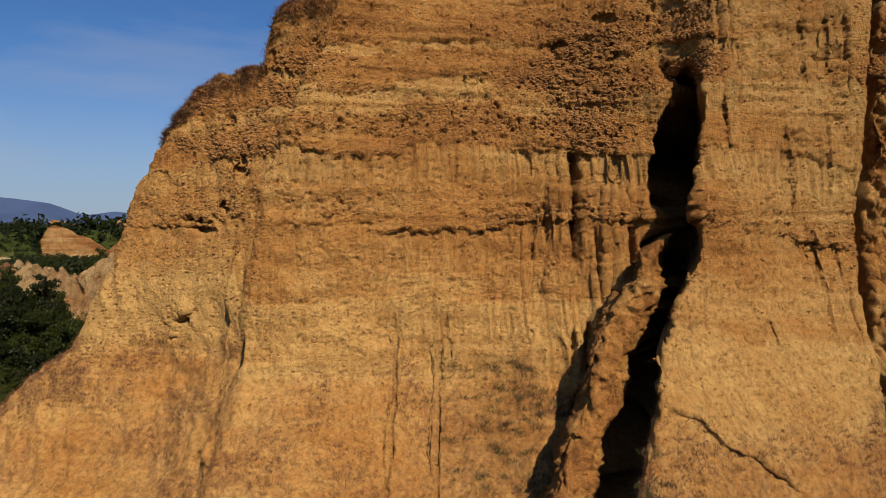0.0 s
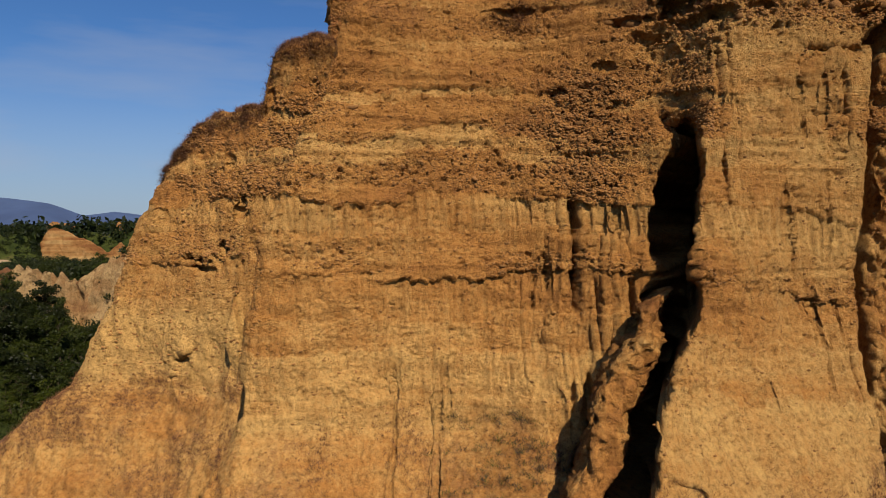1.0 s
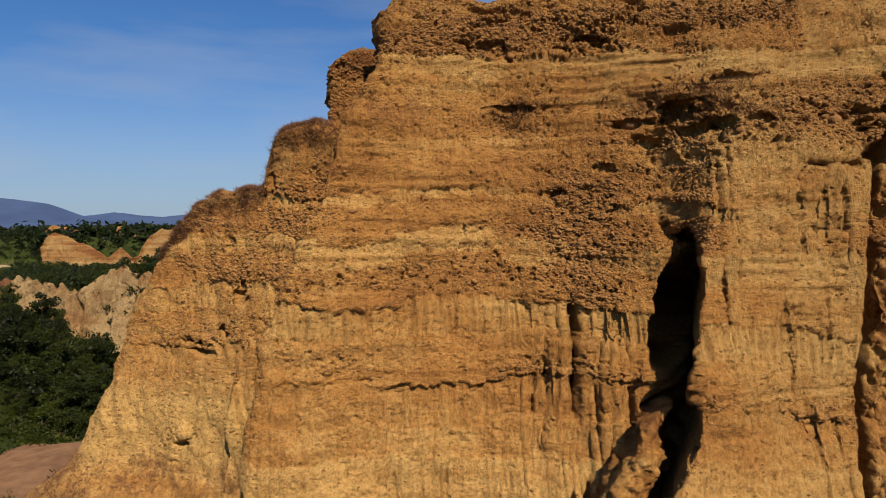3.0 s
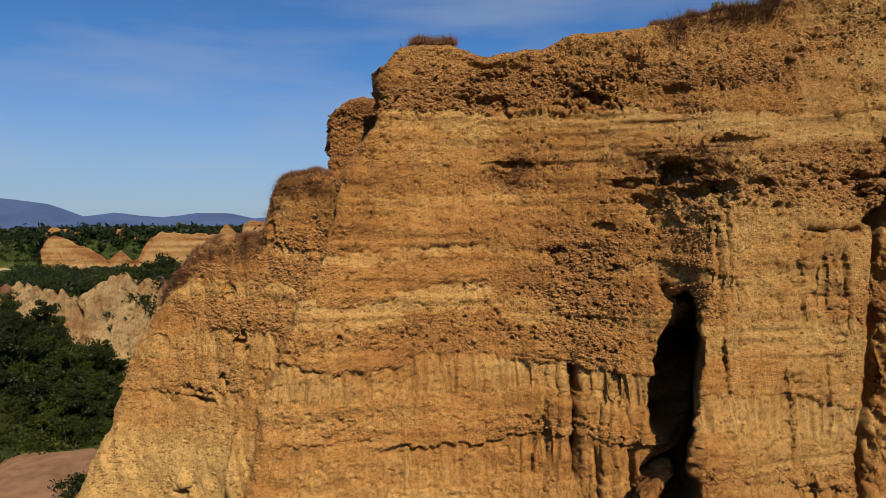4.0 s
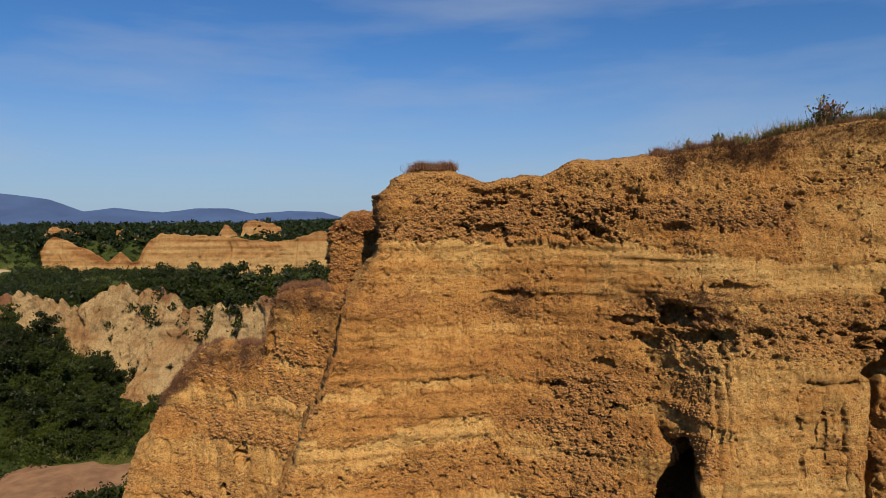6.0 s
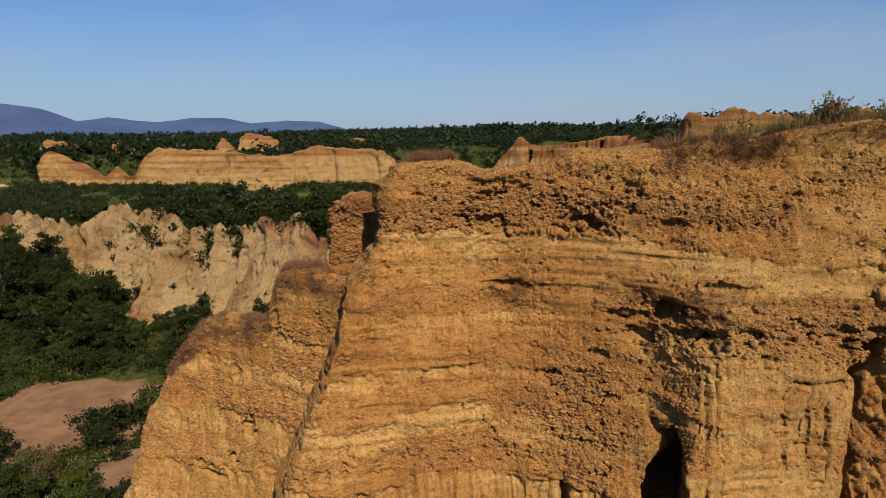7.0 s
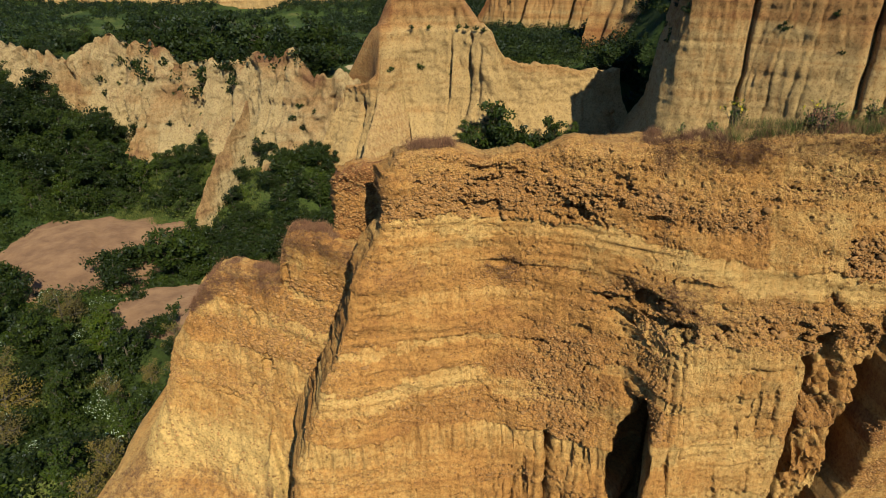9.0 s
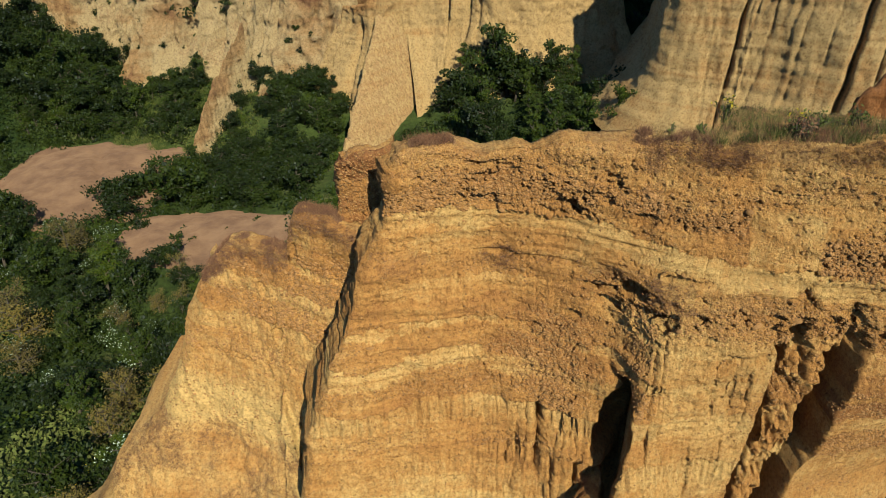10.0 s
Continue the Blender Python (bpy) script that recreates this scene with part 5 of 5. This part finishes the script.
rng = np.random.default_rng(33)
for front, owner, count in ((MAIN, main_cliff, 4500), (LEFT, left_cliff, 4500)):
    X, Z = front["X"], front["Z"]
    w = front["talus"] * (Z > 11.5) * np.clip(fbm(X * 0.9, 0, Z * 0.9, 3, 50) + 0.35, 0, 1)
    p, n = sample(front, w, count, rng)
    ob = new("dry_grass", mesh_of("dry_grass", *blades(p, 8, 0.13, 0.006, rng, 0.5, (0, -0.3, 0.8)), DRY))
    tagged(ob, "dry brown grass tufts on the talus slope", "grass", kind="stuff")
X, Z, top = MAIN["X"], MAIN["Z"], MAIN["ztop"][None]
patchy = np.clip(fbm(X * 0.8, 3, Z * 1.1, 3, 51) + 0.1, 0, 1)
w = smooth(0.9, 0.3, top - Z) * smooth(6.0, 7.5, X) * (0.3 + patchy) + 0.6 * patchy * smooth(26.8, 27.1, Z) * smooth(28.2, 27.7, Z) * (X < 8)
p, n = sample(MAIN, w, 2600, rng)
tagged(new("dry_brush", mesh_of("dry_brush", *blades(p, 10, 0.17, 0.006, rng, 0.5, (0, -0.6, 0.45)), DRY)), "reddish dry brush hanging on the cliff ledges", "brush", kind="stuff")
X, Z, top = LEFT["X"], LEFT["Z"], LEFT["ztop"][None]
p, n = sample(LEFT, smooth(1.0, 0.2, top - Z) * (0.1 + np.clip(fbm(X * 0.8, 3, Z * 1.1, 3, 52), 0, 1) ** 2), 1500, rng)
tagged(new("dry_brush", mesh_of("dry_brush", *blades(p, 14, 0.17, 0.006, rng, 0.7, (0, -0.5, 0.45)), DRY)), "reddish dry brush on the spur's crest", "brush", kind="stuff")
p, n = sample(MAIN, MAIN["talus"] * (MAIN["Z"] > 12) * (MAIN["Z"] < 16.4) * bump_at(MAIN["X"], 2.2, 1.5), 240, rng)
tagged(new("low_scrub", mesh_of("low_scrub", *blades(p, 34, 0.24, 0.007, rng, 0.6, (0, -0.5, 0.7)), [GREEN_GRASS, TWIG], None, False, rng.integers(0, 2, 34 * len(p)))), "sparse grey-green scrub at the cliff foot", "scrub", kind="stuff")


def top_places(front, x0, x1, n, rng, deepest=1.0):
    T = front["T"]
    cols = np.where((T[0, :, 0] > x0) & (T[0, :, 0] < x1))[0]
    c = rng.choice(cols, n)
    f = rng.uniform(0, deepest, n) * (len(T) - 1.001)
    i = f.astype(int)
    t = (f - i)[:, None]
    return T[i, c] * (1 - t) + T[i + 1, c] * t


for front, x0, x1, n, h, mat, label in ((MAIN, 6.3, 15, 2200, 0.20, DRY, "dry brown grass along the cliff top"), (MAIN, 8.5, 15, 1100, 0.28, GREEN_GRASS, "green grass on the cliff top"),
                                        (MAIN, -1.3, 0.5, 620, 0.24, DRY, "cap of dry grass on the cliff corner"), (LEFT, -10.2, -6.2, 800, 0.16, DRY, "dry grass on the spur's top"),
                                        (LEFT, -6, -3.6, 700, 0.17, DRY, "dry grass on the knob"), (MAIN, 7, 15, 300, 0.42, STRAW, "tall straw stalks on the cliff top")):
    p = top_places(front, x0, x1, n, rng)
    p = p[fbm(p[:, 0] * 1.7, p[:, 1] * 1.7, h * 9, 2, 58) > -0.12]
    tagged(new("grass", mesh_of("grass", *blades(p, 10, h, 0.007, rng, 0.45), mat)), label, "grass", kind="stuff")


def shrub(seed, height, width, leaves, mat, blossom=None, twiggy=0.5):
    r = np.random.default_rng(seed)
    stems, spots = [], []
    for n in range(16):
        a, lean = r.uniform(0, 6.28), r.uniform(0.1, 0.9)
        tip = np.array([math.cos(a) * lean * width * 0.5, math.sin(a) * lean * width * 0.5, height * r.uniform(0.6, 1.1) * (1.1 - 0.4 * lean)])
        w = np.linspace(0, 1, 5)[:, None]
        line = w * tip * [1, 1, 1] + np.sin(w * 3.1) * r.normal(size=3) * 0.05 * height
        stems.append(tube(line, 0.012 * (1 - 0.8 * w[:, 0]) + 0.002, 4))
        for m in range(4):
            q = line[r.integers(1, 5)] + r.normal(size=3) * 0.08 * height
            stems.append(tube([line[2], (line[2] + q) / 2, q], [0.005, 0.004, 0.002], 3))
            spots.append(q + r.normal(size=(max(1, leaves // 64), 3)) * 0.06 * height)
    spots = np.concatenate(spots)
    v, f = cards(spots, 0.045, r)
    mats, pick = [mat], None
    if blossom is not None:
        mats, pick = [mat, blossom], ((spots[:, 2] > height * 0.75) & (r.uniform(size=len(spots)) < 0.3)).astype(int)
    return mesh_of("stem", *joined(stems), TWIG, None, True), mesh_of("foliage", v, f, mats, None, False, pick)


def lip_at(x, back):
    T = MAIN["T"]
    c = int(np.argmin(np.abs(T[0, :, 0] - x)))
    col = T[:, c]
    y = col[0, 1] + back
    return (x, y, float(np.interp(y, col[:, 1], col[:, 2])) - 0.03)


SHRUBS = [((10.45, 0.3), 0.75, 1.0, 500, GREEN_GRASS, FLOWER_YELLOW, "twiggy shrub with yellow flowers on the cliff edge"), ((8.15, 0.5), 0.42, 0.4, 260, GREEN_GRASS, None, "small green herb on the cliff top"),
          ((7.35, 0.5), 0.35, 0.25, 120, GREEN_GRASS, None, "thin green herb on the cliff top"), ((11.3, 1.0), 0.7, 1.0, 420, GREEN_GRASS, None, "low green shrub in the grass"),
          ((10.6, 0.1), 0.7, 0.9, 350, DRY, None, "dry brown shrub hanging over the edge"), ((9.6, 3.0), 0.8, 1.0, 420, LEAF_LIGHT, FLOWER_YELLOW, "flowering broom on the cliff top"),
          ((12.6, 2.0), 0.7, 0.9, 380, GREEN_GRASS, None, "low green shrub in the grass")]
for n, ((sx, sb), h, w, leaves, mat, blossom, label) in enumerate(SHRUBS):
    root = new("shrub")
    stem, foliage = shrub(70 + n, h, w, leaves, mat, blossom)
    under("stem", stem, root)
    under("foliage", foliage, root)
    root.location = lip_at(sx, sb)
    tagged(root, label, "shrub", "shrubs on the cliff top")


# ---------------------------------------------------------------- stones of the gravel beds
def cobble_shapes(rng, n):
    """Rounded stones of twenty faces, pressed and knocked about."""
    g = (1 + 5 ** 0.5) / 2
    v = np.array([(-1, g, 0), (1, g, 0), (-1, -g, 0), (1, -g, 0), (0, -1, g), (0, 1, g), (0, -1, -g), (0, 1, -g), (g, 0, -1), (g, 0, 1), (-g, 0, -1), (-g, 0, 1)], float) / (1 + g * g) ** 0.5
    f = np.array([(0, 11, 5), (0, 5, 1), (0, 1, 7), (0, 7, 10), (0, 10, 11), (1, 5, 9), (5, 11, 4), (11, 10, 2), (10, 7, 6), (7, 1, 8), (3, 9, 4), (3, 4, 2), (3, 2, 6), (3, 6, 8), (3, 8, 9), (4, 9, 5), (2, 4, 11), (6, 2, 10), (8, 6, 7), (9, 8, 1)])
    out = v[None] * (1 + 0.20 * rng.normal(size=(n, 12, 1))) * np.stack([rng.uniform(0.9, 1.5, n), rng.uniform(0.7, 1.0, n), rng.uniform(0.55, 0.85, n)], -1)[:, None]
    return out, f


def gravel(front, owner, n, rng, small=(0.014, 0.048)):
    p, nn = sample(front, (0.02 + front["gravel"] ** 2) * (front["Z"] > 15.5), n, rng)
    v, f = cobble_shapes(rng, n)
    size = rng.uniform(0, 1, (n, 1, 1)) ** 2.2 * (small[1] - small[0]) + small[0]
    a = rng.uniform(-0.5, 0.5, n)
    c, s = np.cos(a)[:, None], np.sin(a)[:, None]
    v = np.stack([c * v[..., 0] - s * v[..., 2], v[..., 1], s * v[..., 0] + c * v[..., 2]], -1)
    v = v * size + (p + nn * size[:, 0] * 0.05)[:, None]
    faces = (f[None] + 12 * np.arange(n)[:, None, None]).reshape(-1, 3)
    ob = under("gravel", mesh_of("gravel", v.reshape(-1, 3), faces, STONE), owner)
    tagged(ob, "brown rounded gravel bedded in the cliff", kind="stuff")


rng = np.random.default_rng(44)
gravel(MAIN, main_cliff, 36000, rng)
gravel(LEFT, left_cliff, 5000, rng, (0.025, 0.07))
gravel(TOWER, tower, 2500, rng)
shapes, tri = cobble_shapes(rng, 10)
COBBLES = [mesh_of("stone", s, tri, STONE) for s in shapes]
for front, owner, n in ((MAIN, main_cliff, 250), (TOWER, tower, 30)):
    p, nn = sample(front, front["gravel"] ** 3 * (front["Z"] > 20), n, rng)
    for q, w in zip(p, nn):
        r = 0.05 + 0.06 * rng.uniform() ** 2
        ob = under("stone", COBBLES[rng.integers(10)], owner)
        ob.matrix_basis = Matrix.Translation(Vector(q + w * r * 0.2)) @ Matrix.Rotation(rng.uniform(-0.4, 0.4), 4, "Y") @ Matrix.Diagonal((r, r, r, 1))
for x, z, r in ((5.55, 26.98, 0.28), (4.75, 27.05, 0.15), (9.9, 26.75, 0.2), (11.2, 26.85, 0.24), (6.05, 27.3, 0.16), (6.95, 27.05, 0.14), (2.9, 27.0, 0.10)):
    y = float(MAIN["P"].reshape(-1, 3)[np.argmin((MAIN["P"][..., 0] - x) ** 2 + (MAIN["P"][..., 2] - z) ** 2), 1]) + 0.2 * r
    ob = under("stone", COBBLES[int(z * 10 + x * 3) % 10], main_cliff)
    ob.matrix_basis = Matrix.Translation((x, y, z)) @ Matrix.Diagonal((r, r, r, 1))
